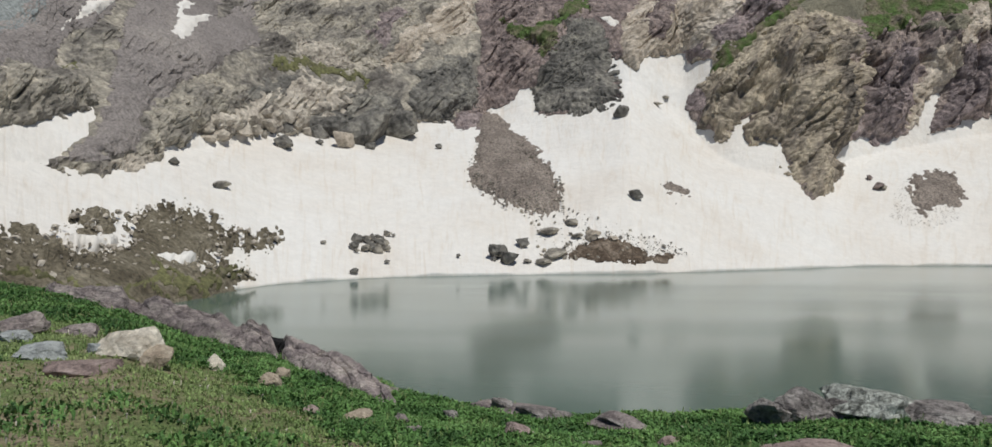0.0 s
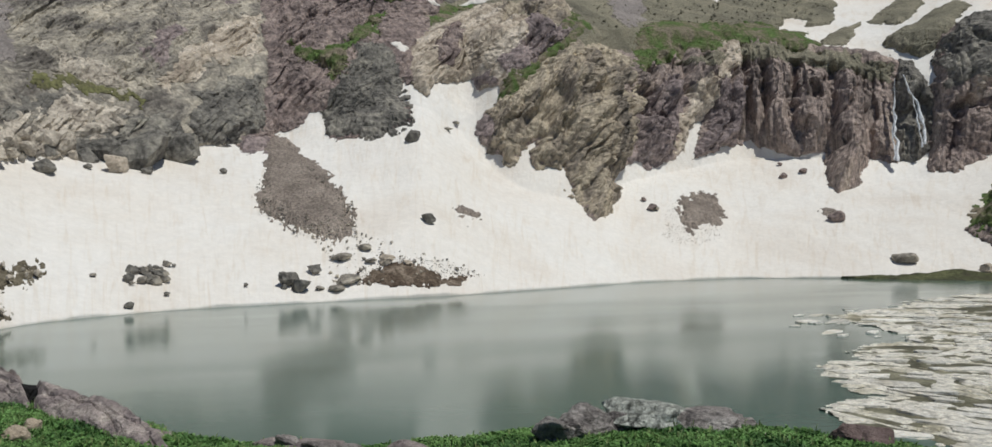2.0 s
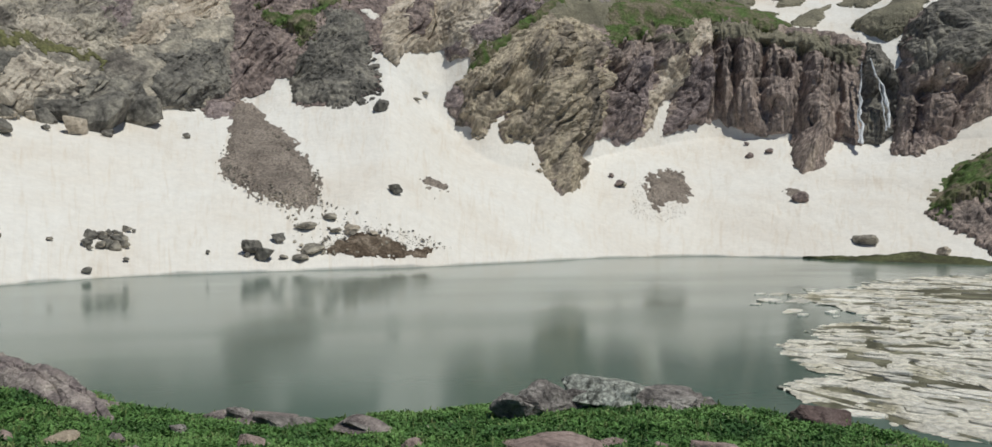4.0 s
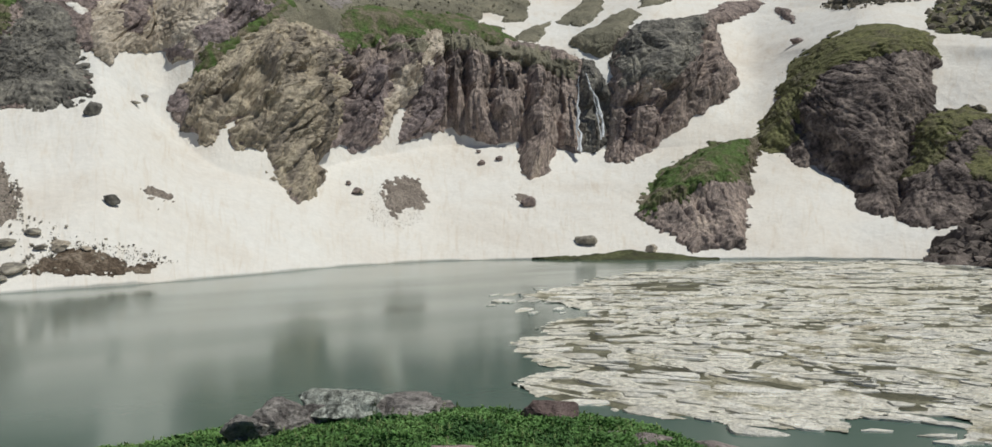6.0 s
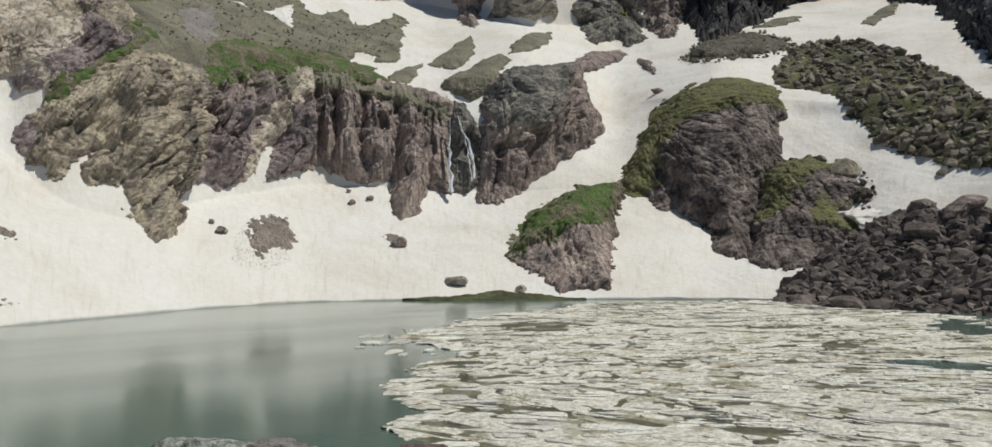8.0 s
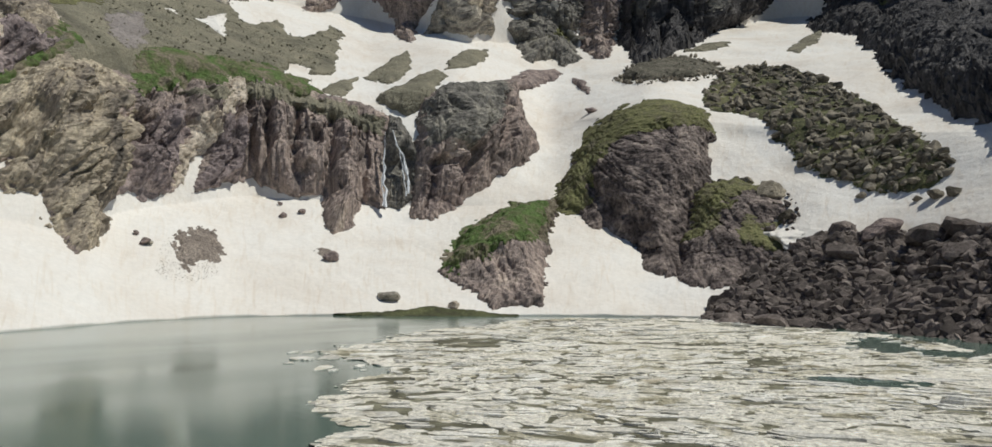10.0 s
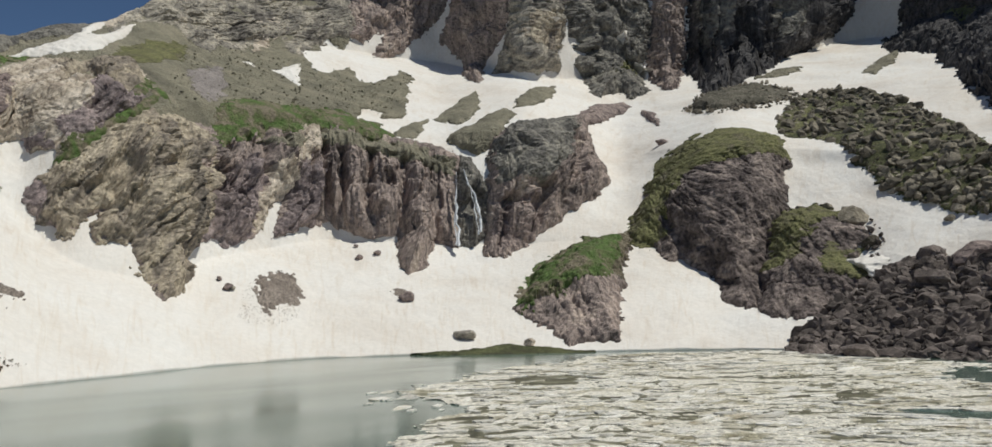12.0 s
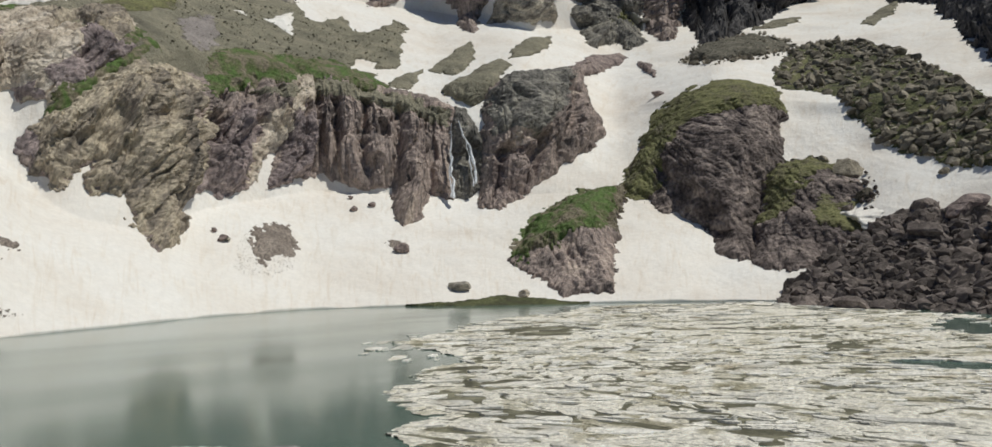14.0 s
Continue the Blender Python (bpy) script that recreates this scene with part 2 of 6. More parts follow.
def snow_surface():
    m = surface("old snow", [(0.32, (0.70, 0.645, 0.58)), (0.46, (0.77, 0.735, 0.685)), (0.6, (0.80, 0.78, 0.745))], 0.055, 1.6, 0.05, rough=0.75, bump=0.25, bump_scale=1.2)
    nt = m.node_tree
    n, link = nt.nodes, nt.links.new
    uv, mp = n.new("ShaderNodeUVMap"), n.new("ShaderNodeMapping")
    mp.inputs["Scale"].default_value, mp.inputs["Rotation"].default_value = (1.3, 0.17, 1), (0, 0, radians(9))
    link(uv.outputs["UV"], mp.inputs["Vector"])
    streak = n.new("ShaderNodeTexNoise")
    streak.inputs["Scale"].default_value, streak.inputs["Detail"].default_value, streak.inputs["Distortion"].default_value = 1.0, 3.0, 1.3
    link(mp.outputs["Vector"], streak.inputs["Vector"])
    tone = ramp(nt, [(0.28, (0.93, 0.90, 0.865)), (0.37, (0.97, 0.955, 0.935)), (0.48, (1.0, 1.0, 1.0)), (0.7, (1.01, 1.01, 1.01))])
    link(streak.outputs["Fac"], tone.inputs["Fac"])
    bsdf = n["Principled BSDF"]
    old = bsdf.inputs["Base Color"].links[0].from_socket
    mix = n.new("ShaderNodeMix")
    mix.data_type, mix.blend_type = "RGBA", "MULTIPLY"
    mix.inputs["Factor"].default_value = 1.0
    link(old, mix.inputs["A"])
    link(tone.outputs["Color"], mix.inputs["B"])
    link(mix.outputs["Result"], bsdf.inputs["Base Color"])
    first = [x for x in n if x.bl_idname == "ShaderNodeBump"][0]
    second = n.new("ShaderNodeBump")
    second.inputs["Strength"].default_value, second.inputs["Distance"].default_value = 0.18, 0.25
    link(streak.outputs["Fac"], second.inputs["Height"])
    link(first.outputs["Normal"], second.inputs["Normal"])
    link(second.outputs["Normal"], bsdf.inputs["Normal"])
    return m


SNOW = snow_surface()
ICE = surface("grey white lake ice", [(0.32, (0.428, 0.369, 0.259)), (0.41, (0.705, 0.663, 0.566)), (0.50, (0.838, 0.816, 0.751))], 0.3, 5, 0.3, rough=0.6, bump=0.8, bump_scale=4, random_tone=0.2)
SLUSH = surface("grey brown slush between floes", [(0.33, (0.255, 0.230, 0.144)), (0.41, (0.561, 0.520, 0.394)), (0.50, (0.877, 0.840, 0.739))], 0.35, 4, 0.45, rough=0.5, bump=0.9, bump_scale=3.5)
# brown of the silty patches, also painted shade for the ice cracks
SILT_SHADE = surface("dark brown silty ice and crack shade", [(0.35, (0.07, 0.068, 0.046)), (0.5, (0.14, 0.134, 0.090)), (0.62, (0.25, 0.24, 0.17))], 0.5, 4, 0.4, rough=0.7, bump=0.4, bump_scale=4)
FALL = surface("white falling water", [(0.3, (0.45, 0.48, 0.52)), (0.6, (0.85, 0.87, 0.9))], 2.0, 6, 0.2, rough=0.4, bump=0.4, bump_scale=4, stretch=(2, 2, 0.2))

WATER = bpy.data.materials.new("lake water")
WATER.use_nodes = True
wt = WATER.node_tree
wb = wt.nodes["Principled BSDF"]
wb.inputs["Base Color"].default_value = (0.10, 0.155, 0.13, 1)
wb.inputs["Roughness"].default_value, wb.inputs["IOR"].default_value = 0.13, 1.33
wc, wm, wx, wp = (wt.nodes.new(k) for k in ("ShaderNodeTexCoord", "ShaderNodeMapping", "ShaderNodeTexNoise", "ShaderNodeBump"))
wm.inputs["Scale"].default_value = (1.0, 1.6, 1.0)
wx.inputs["Scale"].default_value, wx.inputs["Detail"].default_value = 3.0, 3.0
wp.inputs["Strength"].default_value, wp.inputs["Distance"].default_value = 0.10, 0.03
wt.links.new(wc.outputs["Object"], wm.inputs["Vector"])
wt.links.new(wm.outputs["Vector"], wx.inputs["Vector"])
wt.links.new(wx.outputs["Fac"], wp.inputs["Height"])
wt.links.new(wp.outputs["Normal"], wb.inputs["Normal"])
# cat's paws: long patches where the breeze roughens the surface
gm, gx2, gr = (wt.nodes.new(k) for k in ("ShaderNodeMapping", "ShaderNodeTexNoise", "ShaderNodeMapRange"))
gm.inputs["Scale"].default_value, gm.inputs["Rotation"].default_value = (0.025, 0.12, 1.0), (0, 0, radians(14))
gx2.inputs["Scale"].default_value, gx2.inputs["Detail"].default_value, gx2.inputs["Distortion"].default_value = 1.0, 4.0, 0.5
gr.inputs["From Min"].default_value, gr.inputs["From Max"].default_value = 0.4, 0.62
gr.inputs["To Min"].default_value, gr.inputs["To Max"].default_value = 0.10, 0.17
wt.links.new(wc.outputs["Object"], gm.inputs["Vector"])
wt.links.new(gm.outputs["Vector"], gx2.inputs["Vector"])
wt.links.new(gx2.outputs["Fac"], gr.inputs["Value"])
wt.links.new(gr.outputs["Result"], wb.inputs["Roughness"])


# ---- valley laid out to fit the camera's view: bearings in degrees clockwise from the y axis, heights in metres above the lake ----
def hash01(ix, iy, iz, seed):
    h = (ix * 374761393 + iy * 668265263 + iz * 2147483647 + seed * 974634777) & 0xFFFFFFFF
    h = ((h ^ (h >> 13)) * 1274126177) & 0xFFFFFFFF
    h = ((h ^ (h >> 16)) * 2246822519) & 0xFFFFFFFF
    return ((h ^ (h >> 15)) & 0xFFFFFF) / 16777215.0


def vnoise(p, seed=0):
    """Value noise in 0..1 at the points p (n, 3)."""
    i = np.floor(p).astype(np.int64)
    f = p - i
    w = f * f * f * (f * (f * 6 - 15) + 10)
    out = np.zeros(len(p))
    for dx in (0, 1):
        for dy in (0, 1):
            for dz in (0, 1):
                k = (w[:, 0] if dx else 1 - w[:, 0]) * (w[:, 1] if dy else 1 - w[:, 1]) * (w[:, 2] if dz else 1 - w[:, 2])
                out += k * hash01(i[:, 0] + dx, i[:, 1] + dy, i[:, 2] + dz, seed)
    return out


def fbm(p, octaves=4, seed=0, gain=0.5):
    """Fractal noise, about -1..1."""
    total, amp, norm = np.zeros(len(p)), 1.0, 0.0
    for o in range(octaves):
        total += amp * (2 * vnoise(p * 2.03 ** o + 17.3 * o, seed + o) - 1)
        norm += amp
        amp *= gain
    return total / norm * 1.6


def ridged(p, octaves=3, seed=0):
    """Ridged noise, 0..1, sharp along the crests."""
    total, amp, norm = np.zeros(len(p)), 1.0, 0.0
    for o in range(octaves):
        total += amp * (1 - np.abs(2 * vnoise(p * 2.1 ** o + 9.1 * o, seed + o) - 1)) ** 2
        norm += amp
        amp *= 0.5
    return total / norm


def blocks(p, seed=0):
    """Cellular noise: 0..1, constant within each cell, for broken blocky rock."""
    i = np.floor(p).astype(np.int64)
    best, value = np.full(len(p), 9.0), np.zeros(len(p))
    for dx in (-1, 0, 1):
        for dy in (-1, 0, 1):
            for dz in (-1, 0, 1):
                c = i + (dx, dy, dz)
                h = hash01(c[:, 0], c[:, 1], c[:, 2], seed)
                d = ((c[:, 0] + h - p[:, 0]) ** 2 + (c[:, 1] + (h * 7.31) % 1 - p[:, 1]) ** 2 + (c[:, 2] + (h * 13.77) % 1 - p[:, 2]) ** 2)
                near = d < best
                best, value = np.where(near, d, best), np.where(near, (h * 29.17) % 1, value)
    return value


# section lines up the valley side, set from sight angles at the camera: the shore, the foot and the top of the lower
# cliffs, the end of the bench, the ridge
BEARING = [-75, -40, -25, -15, -8, 0, 9, 12, 14, 16, 18, 20, 23, 30, 38, 44, 50, 57, 61, 65, 72, 85, 100, 120]
SHORE = [28, 30, 40, 51.5, 55.5, 57.7, 61, 63, 64.5, 66.5, 68.5, 71, 76, 83.5, 86, 87.5, 89, 92, 92, 90, 86, 70, 50, 40]
FOOT_R = [44.3, 45.7, 57.5, 76.1, 83.8, 92.8, 93.0, 94.0, 89.4, 87.5, 87.7, 88.4, 100.4, 113.6, 116.0, 116.8, 117.5, 109.3, 106.8, 103.4, 96.8, 78.6, 60.0, 50.0]
FOOT_Z = [7.3, 6.6, 7.0, 10.3, 11.9, 14.8, 18.6, 14.9, 10.5, 8.8, 8.1, 7.3, 10.3, 13.5, 13.5, 13.2, 14.2, 6.9, 5.9, 5.4, 4.3, 4.3, 5.0, 5.0]
TOP_R = [51.6, 53.0, 66.7, 83.2, 91.5, 101.1, 98.0, 104.2, 101.1, 100.9, 102.4, 103.9, 114.2, 123.3, 123.1, 126.3, 148.8, 130.1, 130.3, 129.1, 122.0, 99.6, 72.7, 60.6]
TOP_Z = [13.2, 12.5, 14.4, 18.2, 21.1, 24.6, 24.0, 27.2, 26.9, 27.5, 28.6, 29.0, 31.0, 31.0, 27.6, 31.4, 29.9, 29.8, 27.0, 25.9, 23.2, 19.0, 12.6, 11.4]
BENCH_R = [62.0, 65.8, 82.8, 102.1, 108.6, 115.8, 111.0, 119.2, 119.8, 120.2, 124.8, 131.1, 154.4, 183.6, 200.9, 175.4, 205.2, 212.6, 223.2, 250.0, 231.4, 146.1, 114.9, 95.8]
BENCH_Z = [20.5, 21.4, 25.7, 31.4, 33.1, 34.9, 31.9, 35.4, 36.2, 37.2, 39.8, 42.6, 51.0, 61.1, 62.6, 52.0, 59.2, 61.2, 66.1, 76.7, 69.2, 46.9, 38.0, 32.5]
RIDGE_R = [74.0, 82.9, 104.3, 127.4, 131.8, 124.6, 117.7, 126.1, 130.3, 134.6, 140.4, 151.1, 177.8, 205.7, 209.0, 183.1, 214.3, 222.1, 232.8, 261.1, 245.3, 181.8, 143.0, 119.2]
RIDGE_Z = [34.9, 41.9, 51.5, 61.7, 60.9, 45.5, 38.2, 40.6, 44.0, 46.0, 49.8, 57.8, 76.9, 105.3, 111.5, 98.3, 114.2, 118.2, 123.6, 132.3, 124.6, 89.8, 71.7, 60.6]

FINE = np.arange(-75, 120.01, 0.05)


def along(values, span=1.6):
    """A section value at every fine bearing, with the corners between the sections rounded off."""
    v = np.interp(FINE, BEARING, values)
    n = int(span / 0.05) | 1
    return np.convolve(np.pad(v, n // 2, mode="edge"), np.ones(n) / n, mode="valid")


LEVEL_R = [along(v) for v in (SHORE, FOOT_R, TOP_R, BENCH_R, RIDGE_R)]
LEVEL_Z = [along(v) for v in (np.zeros(len(BEARING)), FOOT_Z, TOP_Z, BENCH_Z, RIDGE_Z)]


def slope_radius(b, z):
    """Distance from the bank at which the valley side reaches the height z on the bearing b."""
    r = [np.interp(b, FINE, v) for v in LEVEL_R]
    h = [np.interp(b, FINE, v) for v in LEVEL_Z]
    out = r[0] + z / 0.3
    for k in range(4):
        t = (z - h[k]) / np.maximum(h[k + 1] - h[k], 0.01)
        out = np.where(z > h[k], r[k] + t * (r[k + 1] - r[k]), out)
    out = np.where(z > h[4], r[4] + (z - h[4]) * 0.2, out)
    a = np.radians(b)
    q = np.stack([np.sin(a) * out * 0.09, np.cos(a) * out * 0.09, z * 0.12], 1)
    swell = fbm(q, 2, 91) * np.clip(z / 4, 0, 1) * 0.9
    return out + swell


def slope_point(b, z):
    a, r = np.radians(b), slope_radius(b, z)
    return np.stack([np.sin(a) * r, np.cos(a) * r, z], 1)


def ridge_height(b):
    return np.interp(b, FINE, LEVEL_Z[4])


# the near bank: distance and height of its crest by bearing; it falls away to the water beyond
BANK_B = [-180, -90, -60, -45, -35, -30, -27, -24.5, -22, -19.3, -17, -15, -8, -3, 4, 10, 16, 26, 32, 39, 43, 47, 55, 70, 100, 130, 180]
BANK_R = [60, 40, 30, 27, 23, 19, 17.8, 16.8, 15.8, 14.6, 13.7, 12.8, 10.2, 9.3, 9, 9, 9, 9, 9, 8.8, 8.5, 8, 7.5, 7, 8, 20, 60]
BANK_Z = [3.4, 3.6, 3.6, 3.4, 3.25, 3.2, 3.1, 2.94, 2.72, 2.6, 2.57, 2.53, 2.51, 2.49, 2.49, 2.53, 2.63, 2.78, 2.80, 2.77, 2.75, 2.73, 2.5, 2.39, 2.9, 3.2, 3.4]



def bank_height(x, y):
    b, r = np.degrees(np.arctan2(x, y)), np.hypot(x, y)
    rc, zc = np.interp(b, BANK_B, BANK_R), np.interp(b, BANK_B, BANK_Z)
    inside = 3.4 + (zc - 3.4) * r / rc
    fall = r - rc
    outside = zc - 0.12 * fall - 0.5 * np.maximum(fall - 0.7, 0)
    z = np.where(r < rc, inside, outside)
    q = np.stack([x, y, 0 * x], 1)
    return z + 0.05 * fbm(q * 0.9, 2, 5) + 0.025 * fbm(q * 3.5, 2, 6)


# ---- building ----
def mesh_of(name, verts, faces, material, smooth=False, uv=None):
    """A mesh from arrays of corners and of faces with equal numbers of corners."""
    me = bpy.data.meshes.new(name)
    verts, faces = np.asarray(verts, np.float32), np.asarray(faces, np.int32)
    me.vertices.add(len(verts))
    me.vertices.foreach_set("co", verts.ravel())
    k = faces.shape[1]
    me.loops.add(faces.size)
    me.loops.foreach_set("vertex_index", faces.ravel())
    me.polygons.add(len(faces))
    me.polygons.foreach_set("loop_start", np.arange(0, faces.size, k, dtype=np.int32))
    me.polygons.foreach_set("use_smooth", np.full(len(faces), smooth))
    if uv is not None:
        layer = me.uv_layers.new(name="UVMap")
        layer.data.foreach_set("uv", np.asarray(uv, np.float32)[faces.ravel()].ravel())
    me.update(calc_edges=True)
    me.validate()
    me.materials.append(material)
    return me


def part(name, me, parent, label=""):
    ob = new(name, me)
    ob.parent = parent
    if parent is not None:
        ob.matrix_parent_inverse = parent.matrix_world.inverted()
    return tagged(ob, label)


def grid_faces(nu, nv):
    i = np.arange(nu * nv).reshape(nu, nv)
    return np.stack([i[:-1, :-1], i[1:, :-1], i[1:, 1:], i[:-1, 1:]], -1).reshape(-1, 4)


def edge_distance(x, y, poly):
    """Distance to the outline, positive inside."""
    best, inside = np.full(len(x), 1e9), np.zeros(len(x), bool)
    for (x0, y0), (x1, y1) in zip(poly, np.roll(poly, -1, 0)):
        dx, dy = x1 - x0, y1 - y0
        t = np.clip(((x - x0) * dx + (y - y0) * dy) / max(dx * dx + dy * dy, 1e-9), 0, 1)
        best = np.minimum(best, np.hypot(x - x0 - t * dx, y - y0 - t * dy))
        if dy:
            inside ^= ((y0 > y) != (y1 > y)) & (x < x0 + (y - y0) / dy * dx)
    return np.where(inside, best, -best)


CLEFTS = ([(22.6, 20.9), (22.7, 12.7)], [(23.5, 23.6), (23.4, 18.0)], [(25.9, 28.3), (26.0, 20.3), (25.8, 13.5)], [(29.8, 27.8), (30.1, 20.5), (30.6, 16.1)], [(31.3, 25.6), (31.6, 15.6)],
          [(33.3, 27.8), (33.1, 20.8), (33.5, 14.7)], [(35.5, 24.9), (35.3, 14.2)], [(37.9, 25.1), (37.6, 13.1)], [(17.4, 16.1), (18.2, 17.6)], [(20.7, 25.3), (21.4, 17.8)], [(46.2, 30.5), (46.3, 18.5)], [(48.1, 28.5), (48.7, 22.1)],
          [(42.4, 19.2), (42.0, 11.6)], [(44.5, 21.2), (44.6, 14.5)], [(53.3, 17.1), (53.7, 11.3), (55.2, 9.1)])


def relief(style, p, across, d):
    """Height of the rock above the smooth valley side, by its kind."""
    up = p[:, 2]

    def cleft(q, seed, width):
        return np.exp(-((vnoise(q, seed) - 0.5) / width) ** 2)

    split = np.zeros(len(p))
    if style in ("cliff", "dome", "headwall"):
        turn = np.degrees(np.arctan2(p[:, 0], p[:, 1])) * 1.66 + 0.3 * fbm(p * 0.7, 2, 6)
        for line in CLEFTS:
            for (b0, z0), (b1, z1) in zip(line, line[1:]):
                x0, dx, dz = b0 * 1.66, (b1 - b0) * 1.66, z1 - z0
                t = np.clip(((turn - x0) * dx + (up - z0) * dz) / (dx * dx + dz * dz), 0, 1)
                split = np.maximum(split, np.exp(-((np.hypot(turn - x0 - t * dx, up - z0 - t * dz) / 0.6) ** 2)))
    if style in ("cliff", "headwall"):
        # the strata lean over to the east on the tan side of the buttress and stand upright further on
        bearing = np.degrees(np.arctan2(p[:, 0], p[:, 1]))
        across = across - np.interp(bearing, [22, 26, 31], [0.34, 0.2, 0.0]) * (up - 16)
        col = np.stack([across * 0.33 + 0.5 * fbm(p * 0.1, 2, 3) + 0.15 * fbm(p * 0.6, 2, 5), up * 0.07, 0 * up], 1)
        col2 = np.stack([across * 1.1, up * 0.12, 0 * up], 1)
        cell = np.stack([across * 0.8 + 0.4 * fbm(p * 0.5, 2, 4), up * 0.17, 0 * up + 0.5], 1)
        col3 = np.stack([across * 2.7, up * 0.2, 0 * up + 3], 1)
        rib = across / 3.2 + 0.35 * fbm(p * 0.05, 2, 8) + 0.06 * fbm(p * 0.3, 2, 9)
        steps = (rib % 1.0) * 5.5 + (rib * 2.3 % 1.0) * 1.8 if style == "headwall" else 0.0
        calm = 0.5 if style == "headwall" else 1.0
        return steps - 2.8 * split + calm * (1.2 * ridged(col, 2, 11) - (2.0 * cleft(col * (1.4, 1.2, 1), 17, 0.11) + 1.0 * cleft(col * (3.1, 2.4, 1), 18, 0.17)) * np.clip(0.6 + 1.2 * fbm(p * 0.25, 2, 19), 0, 1) + 0.8 * ridged(col2, 2, 12) + 0.5 * ridged(col3, 2, 10) + 0.3 * fbm(p * 0.4, 3, 13) + 0.16 * fbm(p * 2.2, 3, 14) + 0.5 * blocks(cell, 15) + 0.3 * blocks(cell * (2.2, 3.2, 1), 16))
    if style == "crag":
        lean = np.stack([across * 0.07 + up * 0.09, (up - across) * 0.34, 0 * up], 1) + 0.12 * fbm(p * 0.3, 2, 7)[:, None]
        cell = np.stack([across * 0.18 + up * 0.2, (up - across) * 0.6, 0 * up + 0.5], 1) + 0.22 * fbm(p * 0.45, 2, 4)[:, None]
        return 0.7 * ridged(lean, 3, 21) - (1.0 * cleft(lean * 1.5, 28, 0.09) + 0.55 * cleft(lean * 3.6, 29, 0.15)) * np.clip(0.5 + 1.2 * fbm(p * 0.2, 2, 20), 0, 1) + 0.35 * fbm(p * 0.2, 3, 22) + 0.16 * fbm(p * 2.2, 3, 24) + 0.3 * blocks(cell, 25) + 0.24 * blocks(cell * 2.3, 26) + 0.12 * blocks(cell * 5.1, 27)
    if style == "slope":
        cell = np.stack([across * 0.3 + up * 0.3, (up - across) * 0.6, 0 * up + 0.5], 1) + 0.2 * fbm(p * 0.4, 2, 4)[:, None]
        return 0.5 * fbm(p * 0.12, 3, 44) + 0.1 * fbm(p * 1.3, 3, 48) + (0.35 * blocks(cell, 45) + 0.25 * blocks(cell * 2.3, 46)) * np.clip(2 * fbm(p * 0.1, 2, 47), 0, 1)
    if style == "dome":
        cell = np.stack([across * 0.5 - up * 0.4, up * 0.4 + across * 0.2, 0 * up + 0.5], 1) + 0.15 * fbm(p * 0.5, 2, 4)[:, None]
        seam = np.stack([across * 0.16 - up * 0.14, up * 0.3 + across * 0.34, 0 * up], 1) + 0.1 * fbm(p * 0.3, 2, 7)[:, None]
        return -1.6 * split + 1.1 * fbm(p * 0.13, 2, 31) - 0.45 * cleft(seam * 1.1, 37, 0.07) - 0.3 * cleft(seam * 2.7, 38, 0.13) + 0.15 * ridged(seam * 1.6, 3, 32) + 0.3 * fbm(p * 0.45, 3, 34) + 0.27 * fbm(p * 1.6, 4, 33, 0.6) + 0.2 * blocks(cell * 1.5, 36) + 0.13 * blocks(cell * 4.3, 39)
    if style == "pile":
        return 0.9 * fbm(p * 0.1, 3, 55) + 0.3 * fbm(p * 0.5, 3, 56) + 0.16 * np.abs(fbm(p * 2.6, 3, 52))
    if style == "scree":
        return 0.3 * fbm(p * 0.3, 3, 51) + 0.16 * np.abs(fbm(p * 2.6, 3, 52))
    return 0.1 * fbm(p * 0.5, 3, 61) + 0.06 * fbm(p * 2.5, 2, 62)


def base_frame(bb, zz, style):
    """Points of the valley side, the way in which rock stands out from it, and the distance across it."""
    zz = np.minimum(zz, ridge_height(bb))
    p = slope_point(bb, zz)
    n = np.cross(slope_point(bb + 0.3, zz) - p, slope_point(bb, zz + 0.6) - p)
    n /= np.linalg.norm(n, axis=1)[:, None] + 1e-9
    n *= np.where((n * p).sum(1) > 0, -1, 1)[:, None]
    if style in ("cliff", "headwall", "crag", "dome", "slope", "pile"):
        n[:, 2] *= 0.0 if style == "pile" else 0.5
        n /= np.linalg.norm(n, axis=1)[:, None] + 1e-9
    return p, n, np.radians(bb) * 105.0


def inside(outline, wobble, bb, zz, p):
    """Metres inside a ragged outline of bearings and heights."""
    scale = np.radians(1) * 95
    wx = wobble * (fbm(p * 0.35, 2, 71) * 0.8 + fbm(p * 1.6, 3, 72) * 0.6)
    wz = wobble * (fbm(p * 0.35, 2, 73) * 0.8 + fbm(p * 1.6, 3, 74) * 0.6)
    q = np.array(outline)
    return edge_distance(bb * scale + wx, zz + wz, np.stack([q[:, 0] * scale, q[:, 1]], 1))


def stand_out(bb, zz, p, across, sheet):
    """How far a sheet (outline, thick, edge, style, rag) stands out, and the share of its full thickness."""
    outline, thick, edge, style, rag = sheet
    d = inside(outline, rag, bb, zz, p)
    full = 1 - np.exp(-1.6 * np.clip(d / edge, 0, None))
    return d, np.maximum((thick + relief(style, p, across, d)) * full, 0.3 * np.clip(2 * full, 0, 1)) + 0.1, full


